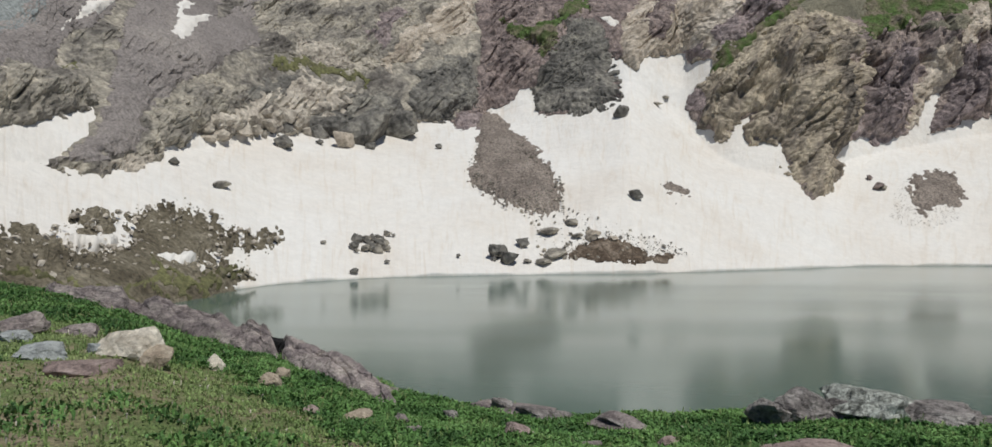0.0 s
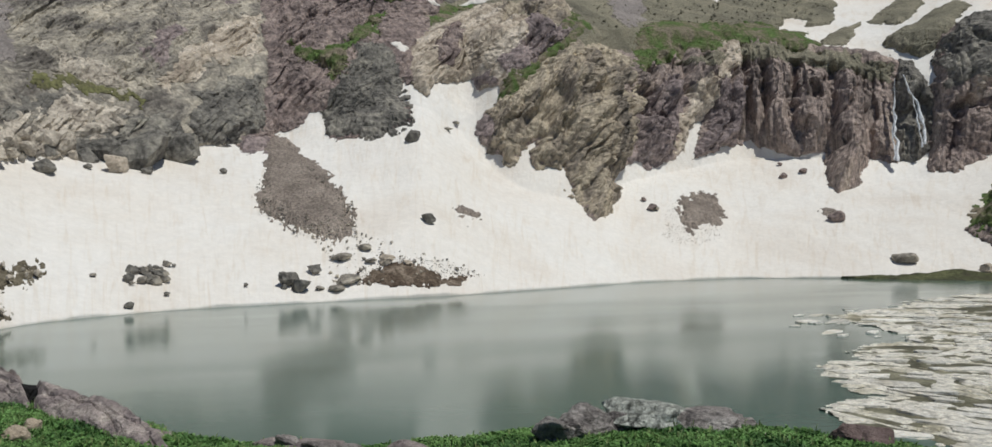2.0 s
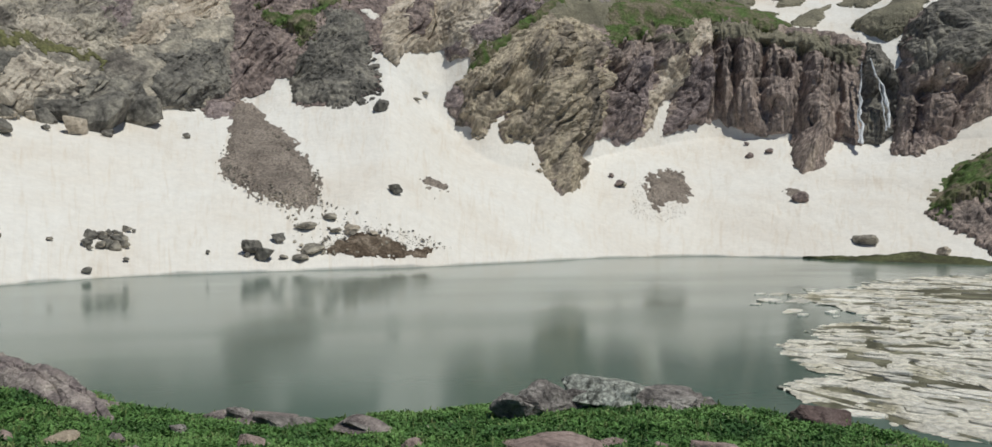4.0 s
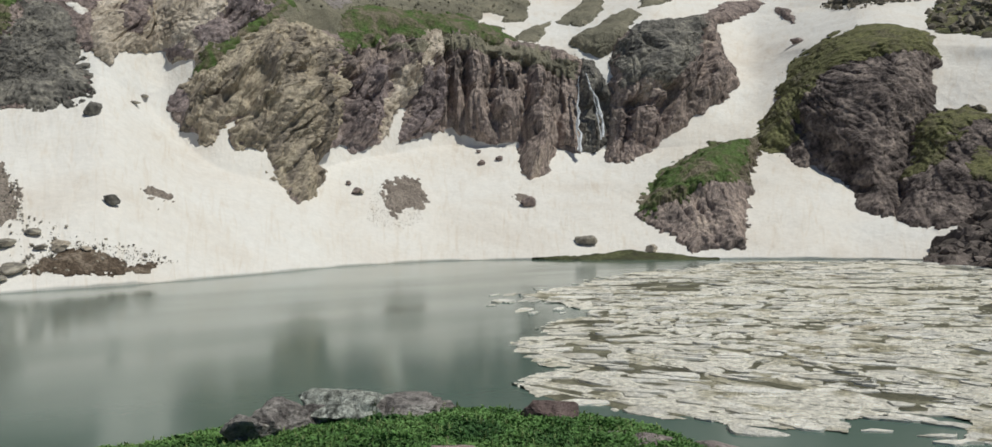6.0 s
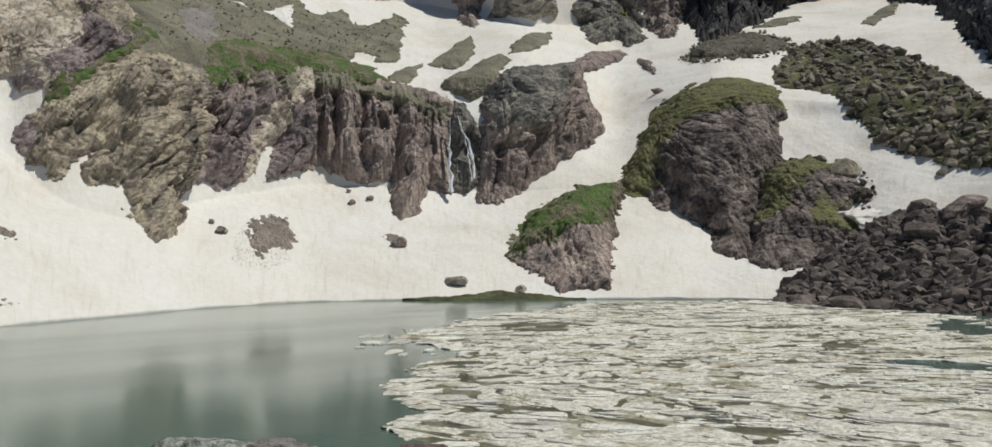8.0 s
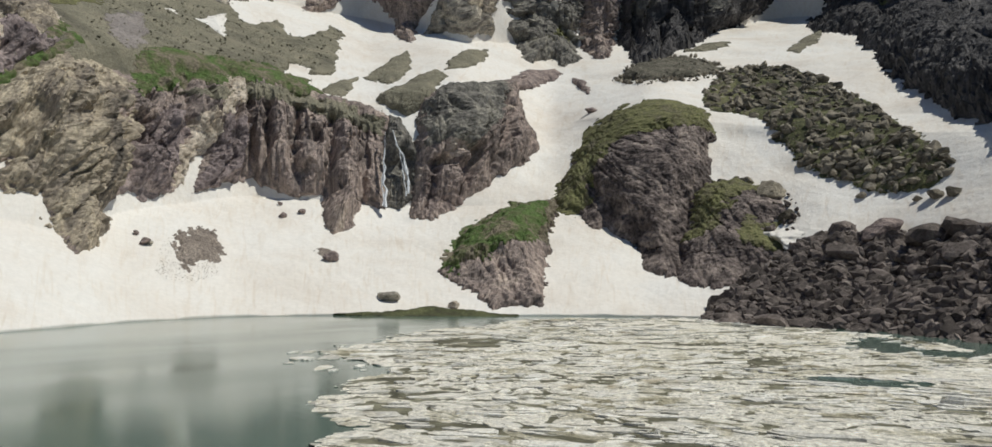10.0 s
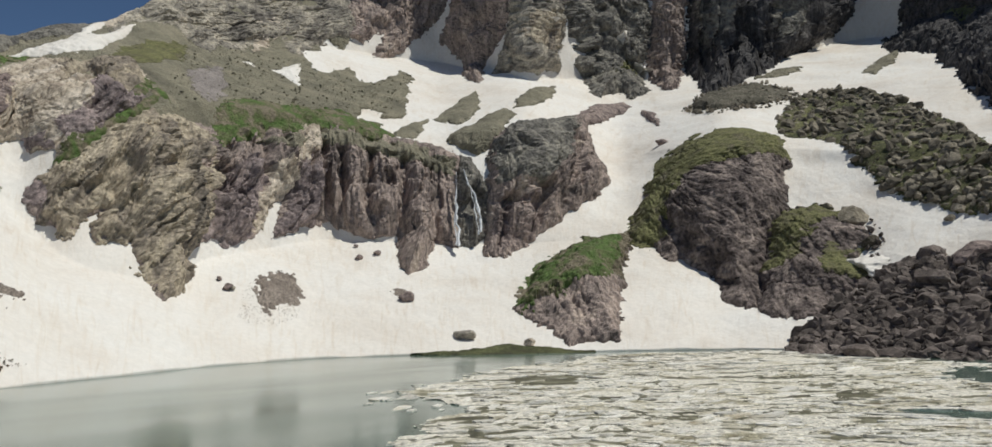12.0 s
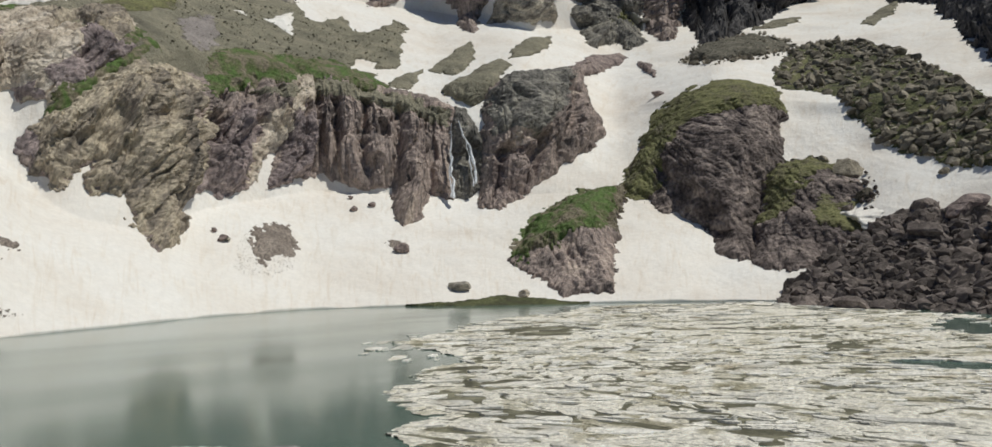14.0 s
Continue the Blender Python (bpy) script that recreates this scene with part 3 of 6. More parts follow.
def patch(name, outline, material, thick=1.0, edge=1.5, style="crag", rag=0.6, under=None, lift=0.0, step=0.085, rise=0.13, sink=0.3, smooth=False, fill=0.0, fringe=0.0):
    """A sheet of rock, scree, turf or snow that lies on the valley side within an outline of bearings and heights.
    under: the (outline, thick, edge, style, rag) of the sheet on which it lies. fringe: metres over which its rim breaks up into crumbs."""
    line = np.array(outline)
    b0, b1 = line[:, 0].min() - 0.4 - fringe * 0.5, line[:, 0].max() + 0.4 + fringe * 0.5
    z0, z1 = line[:, 1].min() - (0.8 if line[:, 1].min() > 0 else 0.0), line[:, 1].max() + 0.8 + 0.5 * fringe
    if fringe and line[:, 1].min() > 0.3:
        z0 = max(z0, 0.3)
    span = z1 - z0
    b = np.linspace(b0, b1, int((b1 - b0) / step) + 2)
    z = np.linspace(z0, z1, int(span / max(rise, span / 420)) + 2)
    bb, zz = (a.ravel() for a in np.meshgrid(b, z, indexing="ij"))
    p, n, across = base_frame(bb, zz, style if under is None else under[3])
    if under is None:
        d, h, full = stand_out(bb, zz, p, across, (outline, thick, edge, style, rag))
        if fringe:
            crumb = np.stack([across, p[:, 2] * 1.3 + across * 0.25, 0 * across], 1)
            d = d + fringe * np.clip((zz - 0.3) / 0.8, 0, 1) * (0.75 * fbm(crumb * 1.1, 2, 75) + 0.65 * fbm(crumb * 3.1, 2, 77)) - 0.1 * fringe
            p[:, 2] += np.clip(zz / 1.5, 0, 1) * 0.2 * fbm(p * 0.15, 3, 81)
            h = np.where(d > 0, np.minimum(h, 0.05 + 0.3 * np.clip(d, 0, None)), -0.06)
        else:
            h = np.where(d > 0, h, -sink)
    else:
        d = inside(outline, rag, bb, zz, p)
        _, h, full = stand_out(bb, zz, p, across, under)
        if fill:
            rough_part = h - under[1] * full
            level = np.quantile(rough_part[d > 0], fill) * np.clip(full, 0, 1) + under[1] * full
            h = h + np.clip(d / 1.1, 0, 1) * np.maximum(0.85 * (level - h), 0.0)
        h += lift * np.clip(d / 1.2, 0, 1) + 0.04
        if style != "none":
            h += thick * relief(style, p, across, d) * np.clip(d / 1.6, 0, 1) * np.clip(full * 1.1, 0, 1)
        h = np.where(d > 0, h, h - 0.25)
    faces = grid_faces(len(b), len(z))
    faces = faces[(d[faces] > 0).any(1)]
    used, inv = np.unique(faces, return_inverse=True)
    return mesh_of(name, (p + n * h[:, None])[used], inv.reshape(-1, 4), material, smooth)


def surface_points(b, z, sheet=None):
    """Places on the valley side, or on a sheet that covers it."""
    b, z = np.asarray(b, float), np.asarray(z, float)
    if sheet is None:
        p = slope_point(b, z)
        p[:, 2] += np.clip(z / 1.5, 0, 1) * 0.2 * fbm(p * 0.15, 3, 81)
        return p
    p, n, across = base_frame(b, z, sheet[3])
    return p + n * stand_out(b, z, p, across, sheet)[1][:, None]


# ---- ground, lake ----
def build_snowfield():
    b = np.arange(-75, 120.01, 0.16)
    u = np.linspace(0, 1, 520)
    z = np.concatenate([[-1.5, -0.4, 0.0, 0.08, 0.16, 0.24], 0.3 + 85 * u ** 1.5, [95, 110, 130, 160]])
    bb, zz = (a.ravel() for a in np.meshgrid(b, z, indexing="ij"))
    top = ridge_height(bb)
    over = np.clip(zz - top, 0, None)
    lip = 0.16 + 0.08 * fbm(np.stack([bb * 0.5, 0 * bb, 0 * bb], 1), 3, 84)
    p = slope_point(bb, np.maximum(np.minimum(zz, top), lip))
    p[:, 2] = np.minimum(zz, top)
    a = np.radians(bb)
    r = np.hypot(p[:, 0], p[:, 1])
    q = np.stack([a * r, 0.25 * zz, 0 * zz], 1)
    dents = np.clip(zz / 1.5, 0, 1) * (0.2 * fbm(p * 0.15, 3, 81) + 0.03 * fbm(q * 1.3, 3, 82))
    p[:, 2] += dents - over * 0.45
    p[:, 0] += np.sin(a) * over * 1.6
    p[:, 1] += np.cos(a) * over * 1.6
    uv = np.stack([a * 100.0, zz * 2.2], 1)
    tagged(new("snowfield_ground", mesh_of("snowfield_ground", p, grid_faces(len(b), len(z)), SNOW, True, uv)), "dirty summer snowfield sloping down to the lake", "snow", kind="structure")


build_snowfield()


def build_lake():
    b = np.radians(np.arange(0, 360, 1.5))
    r = np.array([0.5, 6, 14, 25, 40, 60, 80, 100, 125])
    v = np.array([(np.sin(t) * d, np.cos(t) * d, 0.0) for t in b for d in r])
    i = np.arange(len(v)).reshape(len(b), len(r))
    j = np.roll(i, -1, 0)
    f = np.stack([i[:, :-1], i[:, 1:], j[:, 1:], j[:, :-1]], -1).reshape(-1, 4)
    tagged(new("lake_water", mesh_of("lake_water", v, f[:, ::-1], WATER, True)), "still grey green mountain lake water", "lake", kind="structure")


build_lake()


def build_bank():
    b = np.radians(np.arange(-180, 180, 0.5))
    r = np.concatenate([[0.002], np.linspace(1, 14, 150), np.geomspace(14.3, 75, 60)])
    bb, rr = (a.ravel() for a in np.meshgrid(b, r, indexing="ij"))
    x, y = np.sin(bb) * rr, np.cos(bb) * rr
    v = np.stack([x, y, bank_height(x, y)], 1)
    i = np.arange(len(v)).reshape(len(b), len(r))
    j = np.roll(i, -1, 0)
    f = np.stack([i[:, :-1], j[:, :-1], j[:, 1:], i[:, 1:]], -1).reshape(-1, 4)
    tagged(new("ground_bank", mesh_of("ground_bank", v, f[:, ::-1], TURF, True)), "grassy trodden lake bank with bare earth", "ground", kind="structure")


build_bank()


SHEETS = []


def rock_sheet(name, outline, material, label, category, thick=1.0, edge=1.5, style="crag", rag=0.6, **more):
    """A cliff, crag or slope; band() lays other rock or turf on the newest one."""
    ob = tagged(new(name, patch(name, outline, material, thick, edge, style, rag, **more)), label, category)
    SHEETS.append((ob, (outline, thick, edge, style, rag)))
    return ob


def band(kind, outline, mat, how, text):
    """A band of other rock or turf on the newest sheet, as its part."""
    ob, sheet = SHEETS[-1]
    me = patch(kind, outline, mat, {"grass": 0.6, "rock": 0.7}.get(how, 0.25), 1, "crag" if how == "rock" else "none" if how == "smooth" else how, 0.9 if how == "grass" else 0.7,
               under=sheet, lift=0.16 if how == "grass" else 0.26, fill=0.92 if kind == "turf_top" else 0.45 if kind == "tan_buttress" else 0.7 if how in ("grass", "smooth") else 0.0)
    part(kind, me, ob, text)


# ---- the valley side, from the left ----
HILL = [(-42.2, 7.6), (-36.5, 8.2), (-30.5, 9.2), (-28.8, 9.6), (-27.2, 10.2), (-26.0, 10.8), (-25.4, 11.2), (-25.3, 10.3), (-26.1, 8.9), (-26.8, 7.9), (-28.5, 6.7), (-27.2, 6.3), (-24.4, 6.4), (-22.7, 7.4), (-21.5, 8.3), (-19.9, 8.6), (-19.6, 9.7), (-17.6, 10.2), (-13.6, 11.1), (-9.5, 11.7), (-5.8, 12.1), (-5.5, 13.3), (-3.1, 13.7), (-0.7, 14.8), (-1.1, 20.7), (-1.3, 30.7), (-1.6, 45.0), (-1.6, 55.6), (-41.9, 26.6)]
HILL_SHEET = (HILL, 0.5, 1.0, "slope", 0.5)
rock_sheet("mountainside", HILL, ROCK_GREY, "grey brown mountainside of broken rock and scree", "mountainside", 0.5, 1.0, "slope", 0.5)
band("rock_band", [(-41.7, 7.8), (-41.6, 10.8), (-30.4, 13.7), (-28.5, 12.9), (-26.1, 13.4), (-25.4, 11.5), (-27.2, 10.1), (-30.5, 9.2)], ROCK_GREY, "rock", "grey brown rock")
band("rock_band", [(-24.0, 7.9), (-23.3, 10.4), (-21.4, 12.9), (-18.8, 14.8), (-16.0, 15.5), (-16.4, 13.5), (-18.8, 11.2), (-19.6, 9.8), (-19.9, 8.6), (-21.8, 8.3)], ROCK_GREY, "rock", "grey brown rock")
band("rock_face", [(-15.8, 17.8), (-16.1, 26.0), (-16.0, 37.9), (-5.8, 43.2), (-7.5, 23.7), (-8.1, 18.5), (-10.4, 18.7), (-13.2, 18.5)], ROCK_GREY, "rock", "olive grey rock")
band("blue_scree", [(-37.8, 11.2), (-34.9, 16.6), (-30.3, 22.8), (-27.7, 21.8), (-27.6, 17.5), (-29.1, 14.8), (-30.4, 13.7)], SCREE_BLUE, "scree", "blue grey scree")
band("rock_face", [(-7.9, 18.7), (-6.2, 23.1), (-3.7, 27.6), (-1.5, 33.2), (-1.5, 45.1), (-5.8, 43.2), (-7.5, 23.7)], ROCK_GREY, "rock", "grey rock")
band("scree_tongue", [(-26.2, 8.2), (-25.1, 10.1), (-24.5, 13.2), (-24.0, 17.4), (-23.5, 26.9), (-18.7, 30.3), (-18.2, 22.3), (-16.0, 26.0), (-15.6, 19.9), (-18.8, 15.4), (-21.4, 12.9), (-22.6, 10.5), (-23.7, 8.0), (-25.1, 7.0), (-27.2, 6.6), (-28.0, 6.7)], SCREE_GREY, "scree", "grey mauve scree")
band("scree_tongue", [(-35.0, 9.5), (-33.5, 14.5), (-30.4, 17.7), (-27.4, 21.9), (-25.7, 25.4), (-23.9, 21.6), (-25.7, 16.8), (-27.4, 14.8), (-27.8, 12.5), (-30.5, 10.7)], SCREE_GREY, "scree", "grey scree")
band("dark_slab", [(-13.2, 11.3), (-12.0, 13.4), (-10.2, 15.2), (-7.9, 15.9), (-6.5, 15.3), (-6.0, 13.3), (-5.4, 12.1), (-9.5, 11.7)], ROCK_DARK, "rock", "dark grey slab")
band("pale_band", [(-19.9, 9.9), (-19.2, 11.2), (-16.4, 13.2), (-16.0, 14.6), (-13.2, 16.8), (-9.5, 16.2), (-9.7, 15.4), (-12.0, 13.6), (-13.2, 11.6), (-16.0, 10.6)], ROCK_PALE, "rock", "pale cream blocks")
band("ochre_strata", [(-7.9, 19.0), (-6.8, 22.0), (-4.5, 26.4), (-2.0, 31.8), (-1.5, 29.5), (-1.8, 24.5), (-3.7, 23.3), (-5.8, 20.7), (-7.5, 18.0)], ROCK_OCHRE, "rock", "tilted ochre strata")
band("ochre_block", [(-25.3, 6.5), (-24.4, 7.0), (-23.3, 8.1), (-22.2, 8.4), (-22.7, 7.3), (-23.7, 6.5)], ROCK_PALE, "scree", "pale block")
band("dark_rock", [(-6.2, 15.3), (-5.3, 19.2), (-3.7, 21.1), (-1.5, 21.5), (-1.3, 15.0), (-3.2, 13.9), (-5.3, 13.6)], ROCK_DARK, "rock", "dark rock")
band("turf_ledge", [(-15.3, 17.5), (-13.2, 18.3), (-11.0, 17.9), (-9.5, 17.3), (-8.2, 17.1), (-8.4, 16.3), (-10.3, 16.7), (-12.5, 17.1), (-15.0, 16.8)], GRASS_MOSS, "grass", "olive turf")
band("dark_band", [(-18.1, 12.9), (-16.4, 15.2), (-14.6, 16.5), (-12.5, 16.7), (-13.2, 15.6), (-15.7, 13.8)], ROCK_DARK, "rock", "dark grey band")
band("dark_joint", [(-15.0, 26.7), (-14.6, 29.3), (-12.1, 32.2), (-11.7, 30.0), (-13.5, 28.2)], ROCK_DARK, "rock", "dark jointed rock")
band("pale_rib", [(-15.7, 19.5), (-15.0, 22.0), (-13.2, 22.3), (-10.3, 21.3), (-9.5, 17.6), (-11.0, 18.0), (-13.9, 18.6), (-15.3, 18.3)], ROCK_PALE, "rock", "pale tan rib")
band("mauve_rib", [(-9.5, 22.3), (-8.3, 25.3), (-5.6, 29.5), (-2.8, 34.5), (-2.4, 33.3), (-5.6, 25.2), (-7.6, 21.1), (-8.7, 20.4)], ROCK_PURPLE, "rock", "mauve rib")
band("grey_block", [(-6.2, 18.4), (-4.8, 20.2), (-2.8, 21.4), (-2.0, 20.2), (-2.4, 18.5), (-4.8, 16.8)], ROCK_DARK, "rock", "dark grey block")
band("turf_ledge", [(-28.5, 11.9), (-27.1, 13.2), (-25.7, 13.6), (-26.8, 12.5), (-27.8, 11.7)], GRASS_MOSS, "grass", "thin turf")
for spot in ([(-27.8, 16.9), (-27.1, 17.9), (-27.1, 18.9), (-26.0, 20.0), (-23.9, 21.7), (-25.4, 18.3), (-26.1, 17.3), (-27.3, 15.8)],
             [(-22.1, 18.2), (-21.0, 20.3), (-21.3, 22.4), (-20.5, 23.7), (-19.1, 23.5), (-20.3, 21.5), (-18.4, 22.7), (-18.7, 20.8), (-20.3, 17.3), (-21.3, 16.7)]):
    tagged(new("snow_patch", patch("snow_patch", spot, SNOW, 0.5, 0.5, "snow", 0.35, under=(HILL, 0.5, 1.0, "slope", 0.5), lift=0.4, smooth=True, fill=0.8)), "small snow patch lying on the scree", "snow", "snow patches")

RED = [(-3.1, 13.7), (-2.8, 12.5), (-1.7, 12.5), (-1.0, 12.9), (-0.6, 15.0), (1.3, 16.2), (1.5, 17.3), (2.4, 17.8), (2.7, 16.9), (2.7, 14.2), (4.0, 13.8), (6.1, 14.9), (8.4, 15.9), (8.1, 18.3), (7.4, 20.5), (7.4, 21.5), (8.4, 21.3), (9.0, 25.8), (10.2, 32.2), (11.0, 40.4), (10.5, 54.4), (-1.6, 55.6), (-1.5, 30.7), (-1.2, 20.7)]
RED_SHEET = (RED, 1.0, 2.4, "crag", 0.45)
rock_sheet("red_crag", RED, ROCK_RED, "reddish purple crag with turf in its gullies", "crag", 1.0, 2.4, "crag", 0.45)
band("dark_buttress", [(2.7, 14.2), (2.5, 17.6), (3.6, 21.5), (4.8, 25.0), (6.5, 25.9), (7.6, 23.0), (7.8, 19.7), (8.4, 15.9), (6.1, 14.9), (4.0, 13.8)], ROCK_DARK, "scree", "dark grey buttress")
band("purple_foot", [(-3.0, 13.6), (-2.6, 14.5), (-1.1, 14.6), (-1.0, 12.9), (-1.7, 12.5), (-2.7, 12.5)], ROCK_PURPLE, "scree", "purple foot")
band("turf_gully", [(0.6, 25.9), (2.7, 25.2), (4.8, 27.1), (5.9, 32.0), (6.7, 31.9), (6.1, 27.0), (4.0, 24.1), (3.6, 21.5), (2.9, 20.7), (2.7, 22.8), (0.8, 23.3)], GRASS_FAR, "grass", "green turf")
band("turf_top", [(4.0, 33.5), (9.0, 34.1), (10.6, 38.9), (10.2, 43.6), (4.8, 42.8), (3.1, 38.2)], GRASS_FAR, "grass", "green turf")
tagged(new("snow_patch", patch("snow_patch", [(6.9, 25.8), (7.5, 26.2), (8.1, 25.6), (7.8, 24.3)], SNOW, 0.5, 0.5, "snow", 0.2, under=RED_SHEET, lift=0.4, smooth=True, fill=0.8)), "small snow patch high in a gully", "snow", "snow patches")
tagged(new("snow_patch", patch("snow_patch", [(8.1, 34.9), (9.2, 35.5), (10.2, 34.9), (9.4, 34.1)], SNOW, 0.5, 0.5, "snow", 0.2, under=RED_SHEET, lift=0.4, smooth=True, fill=0.8)), "small snow patch on the turf", "snow", "snow patches")

UPPER = [(5.6, 25.7), (9.1, 28.6), (19.8, 24.3), (21.7, 24.2), (32.1, 29.2), (34.6, 30.2), (33.8, 32.1), (32.7, 32.6), (32.1, 32.2), (32.4, 34.0), (33.0, 37.2), (33.6, 37.2), (34.2, 34.5), (35.5, 35.8), (35.8, 38.8), (36.0, 52.0), (35.5, 54.6), (33.5, 46.3), (32.5, 46.6), (31.9, 52.7), (30.4, 47.7), (29.8, 47.8), (29.2, 51.7), (28.6, 54.9), (29.1, 56.6), (30.2, 57.6), (29.9, 61.4), (30.6, 62.8), (31.4, 60.6), (32.1, 64.8), (33.4, 67.2), (33.8, 86.8), (34.6, 114.1), (19.3, 79.2), (5.2, 46.0)]
rock_sheet("upper_mountainside", UPPER, SCREE_OLIVE, "olive brown stony slope below the ridge", "mountainside", 0.4, 1.0, "slope", 0.5)
band("ridge_rock", [(5.5, 33.0), (10.9, 36.7), (12.9, 40.3), (15.3, 42.3), (15.9, 47.2), (17.3, 51.2), (17.6, 64.8), (5.2, 46.0)], ROCK_DARK, "scree", "dark ridge rock")
band("ridge_rock", [(16.7, 41.7), (17.4, 46.7), (19.2, 56.4), (21.4, 71.4), (28.6, 93.8), (32.0, 93.4), (32.1, 64.8), (30.4, 62.6), (28.3, 52.3), (27.1, 58.0), (24.7, 50.5), (22.3, 46.3), (20.7, 49.8), (18.5, 47.9)], ROCK_GREY, "rock", "grey brown rock face")
band("ochre_rock", [(25.3, 52.9), (25.8, 60.4), (27.0, 67.0), (27.5, 64.2), (26.7, 55.9), (25.9, 50.8)], ROCK_OCHRE, "scree", "ochre rock")
band("ochre_rock", [(16.3, 45.9), (17.7, 51.5), (21.0, 64.5), (21.5, 57.2), (18.5, 49.4), (17.0, 45.0)], ROCK_OCHRE, "scree", "ochre rock")
band("purple_scree", [(21.6, 37.9), (23.5, 41.4), (24.1, 34.0), (22.8, 31.4), (21.8, 33.4)], SCREE_GREY, "scree", "mauve scree")
band("turf_bench", [(23.2, 27.6), (23.6, 32.1), (24.9, 33.7), (27.6, 34.0), (30.4, 33.9), (33.8, 33.3), (34.7, 29.7), (26.8, 27.7), (23.2, 23.9)], GRASS_FAR, "grass", "green turf")
band("turf_slope", [(17.4, 39.7), (18.9, 43.1), (21.5, 46.7), (21.2, 40.0), (18.6, 36.1), (17.1, 37.1)], GRASS_MOSS, "grass", "olive turf")
band("turf_slope", [(7.9, 30.8), (10.9, 36.0), (12.8, 36.2), (11.0, 32.5), (7.9, 27.9)], GRASS_FAR, "grass", "green turf")
for spot in ([(11.2, 35.9), (13.1, 36.4), (14.4, 37.0), (16.1, 38.5), (17.6, 42.6), (18.7, 47.7), (17.7, 45.9), (16.7, 42.9), (15.6, 42.0), (16.5, 44.6), (16.8, 47.0), (15.8, 45.2), (14.5, 40.3), (13.4, 38.7), (12.4, 37.4)],
             [(24.7, 44.6), (25.5, 45.5), (25.6, 43.0)], [(26.8, 44.8), (28.6, 48.8), (28.6, 40.4)]):
    tagged(new("snow_patch", patch("snow_patch", spot, SNOW, 0.5, 0.5, "snow", 0.25, under=(UPPER, 0.4, 1.0, "slope", 0.5), lift=0.6, smooth=True, fill=0.8)), "snow patch on the upper slope", "snow", "snow patches")

OCHRE = [(8.2, 21.2), (9.3, 19.4), (10.0, 21.5), (11.1, 21.8), (12.6, 22.1), (12.8, 20.8), (13.2, 20.7), (14.1, 21.1), (14.2, 19.7), (15.5, 20.8), (17.2, 24.1), (19.5, 28.4), (19.9, 31.5), (18.6, 36.0), (16.0, 37.3), (12.9, 35.8), (11.0, 33.1), (9.1, 29.8), (7.6, 25.4)]
rock_sheet("ochre_crag", OCHRE, ROCK_OCHRE, "ochre and mauve layered crag above the snow gully", "crag", 1.2, 2.4, "crag", 0.4)
band("mauve_band", [(14.4, 22.6), (14.7, 25.0), (16.1, 27.2), (16.6, 31.5), (17.5, 28.8), (19.4, 28.3), (17.2, 24.3), (15.5, 21.4)], ROCK_PURPLE, "scree", "mauve rock")
band("mauve_band", [(9.2, 24.1), (10.4, 28.9), (11.7, 30.6), (12.3, 28.5), (11.4, 25.3), (10.5, 23.2)], ROCK_RED, "scree", "reddish rock")
band("grey_foot", [(12.6, 22.0), (13.9, 22.9), (14.2, 21.1), (13.2, 20.7), (12.8, 20.8)], ROCK_PURPLE, "scree", "mauve foot")
band("turf_strip", [(14.1, 19.2), (15.5, 20.7), (17.2, 24.0), (19.5, 28.2), (19.9, 31.5), (19.0, 32.1), (17.5, 27.2), (16.2, 24.0), (14.8, 21.4)], GRASS_FAR, "grass", "green turf")
band("olive_top", [(14.4, 28.4), (14.6, 34.0), (16.0, 36.8), (18.4, 35.1), (19.2, 30.2), (17.5, 28.8), (16.4, 31.7)], ROCK_TAN, "scree", "olive tan rock")

BUTTRESS = [(14.1, 19.2), (12.7, 14.6), (13.3, 13.1), (14.2, 12.7), (14.5, 12.0), (15.3, 12.0), (15.8, 13.5), (16.6, 14.1), (16.0, 12.4), (16.4, 11.4), (18.5, 11.7), (18.8, 9.5), (19.5, 7.7), (19.9, 5.7), (20.4, 5.3), (21.3, 6.5), (22.3, 8.1), (21.7, 9.8), (22.1, 11.0), (23.0, 12.5), (24.3, 13.0), (24.9, 12.5), (25.9, 13.6), (26.6, 15.4), (26.8, 17.5), (27.3, 18.3), (27.3, 15.5), (27.1, 13.4), (28.5, 14.3), (30.5, 16.2), (31.2, 14.9), (32.8, 13.8), (35.3, 14.4), (35.1, 11.6), (35.5, 9.4), (36.4, 8.7), (37.2, 9.8), (37.5, 13.0), (39.2, 12.8), (39.1, 21.0), (39.5, 26.1), (38.8, 27.1), (34.7, 30.2), (29.6, 31.5), (21.6, 27.3), (19.1, 27.7), (17.2, 24.3), (15.5, 20.8)]
rock_sheet("great_buttress", BUTTRESS, ROCK_CLIFF, "purple brown fluted cliff beside the waterfall", "cliff", 2.0, 4.2, "cliff", 0.4)
band("tan_buttress", [(14.1, 19.2), (13.3, 17.6), (13.7, 16.6), (13.3, 13.1), (14.2, 12.7), (14.5, 12.0), (15.3, 12.0), (15.8, 13.5), (16.6, 14.1), (16.0, 12.4), (16.4, 11.4), (18.5, 11.7), (18.8, 9.5), (19.5, 7.7), (19.9, 5.7), (20.4, 5.3), (21.3, 6.5), (22.3, 8.1), (21.7, 9.8), (22.1, 11.0), (22.5, 12.3), (22.4, 18.4), (21.7, 21.3), (22.1, 24.9), (21.3, 26.8), (19.1, 27.7), (17.2, 24.3), (15.5, 20.8)], ROCK_TAN, "cliff", "olive tan rock")
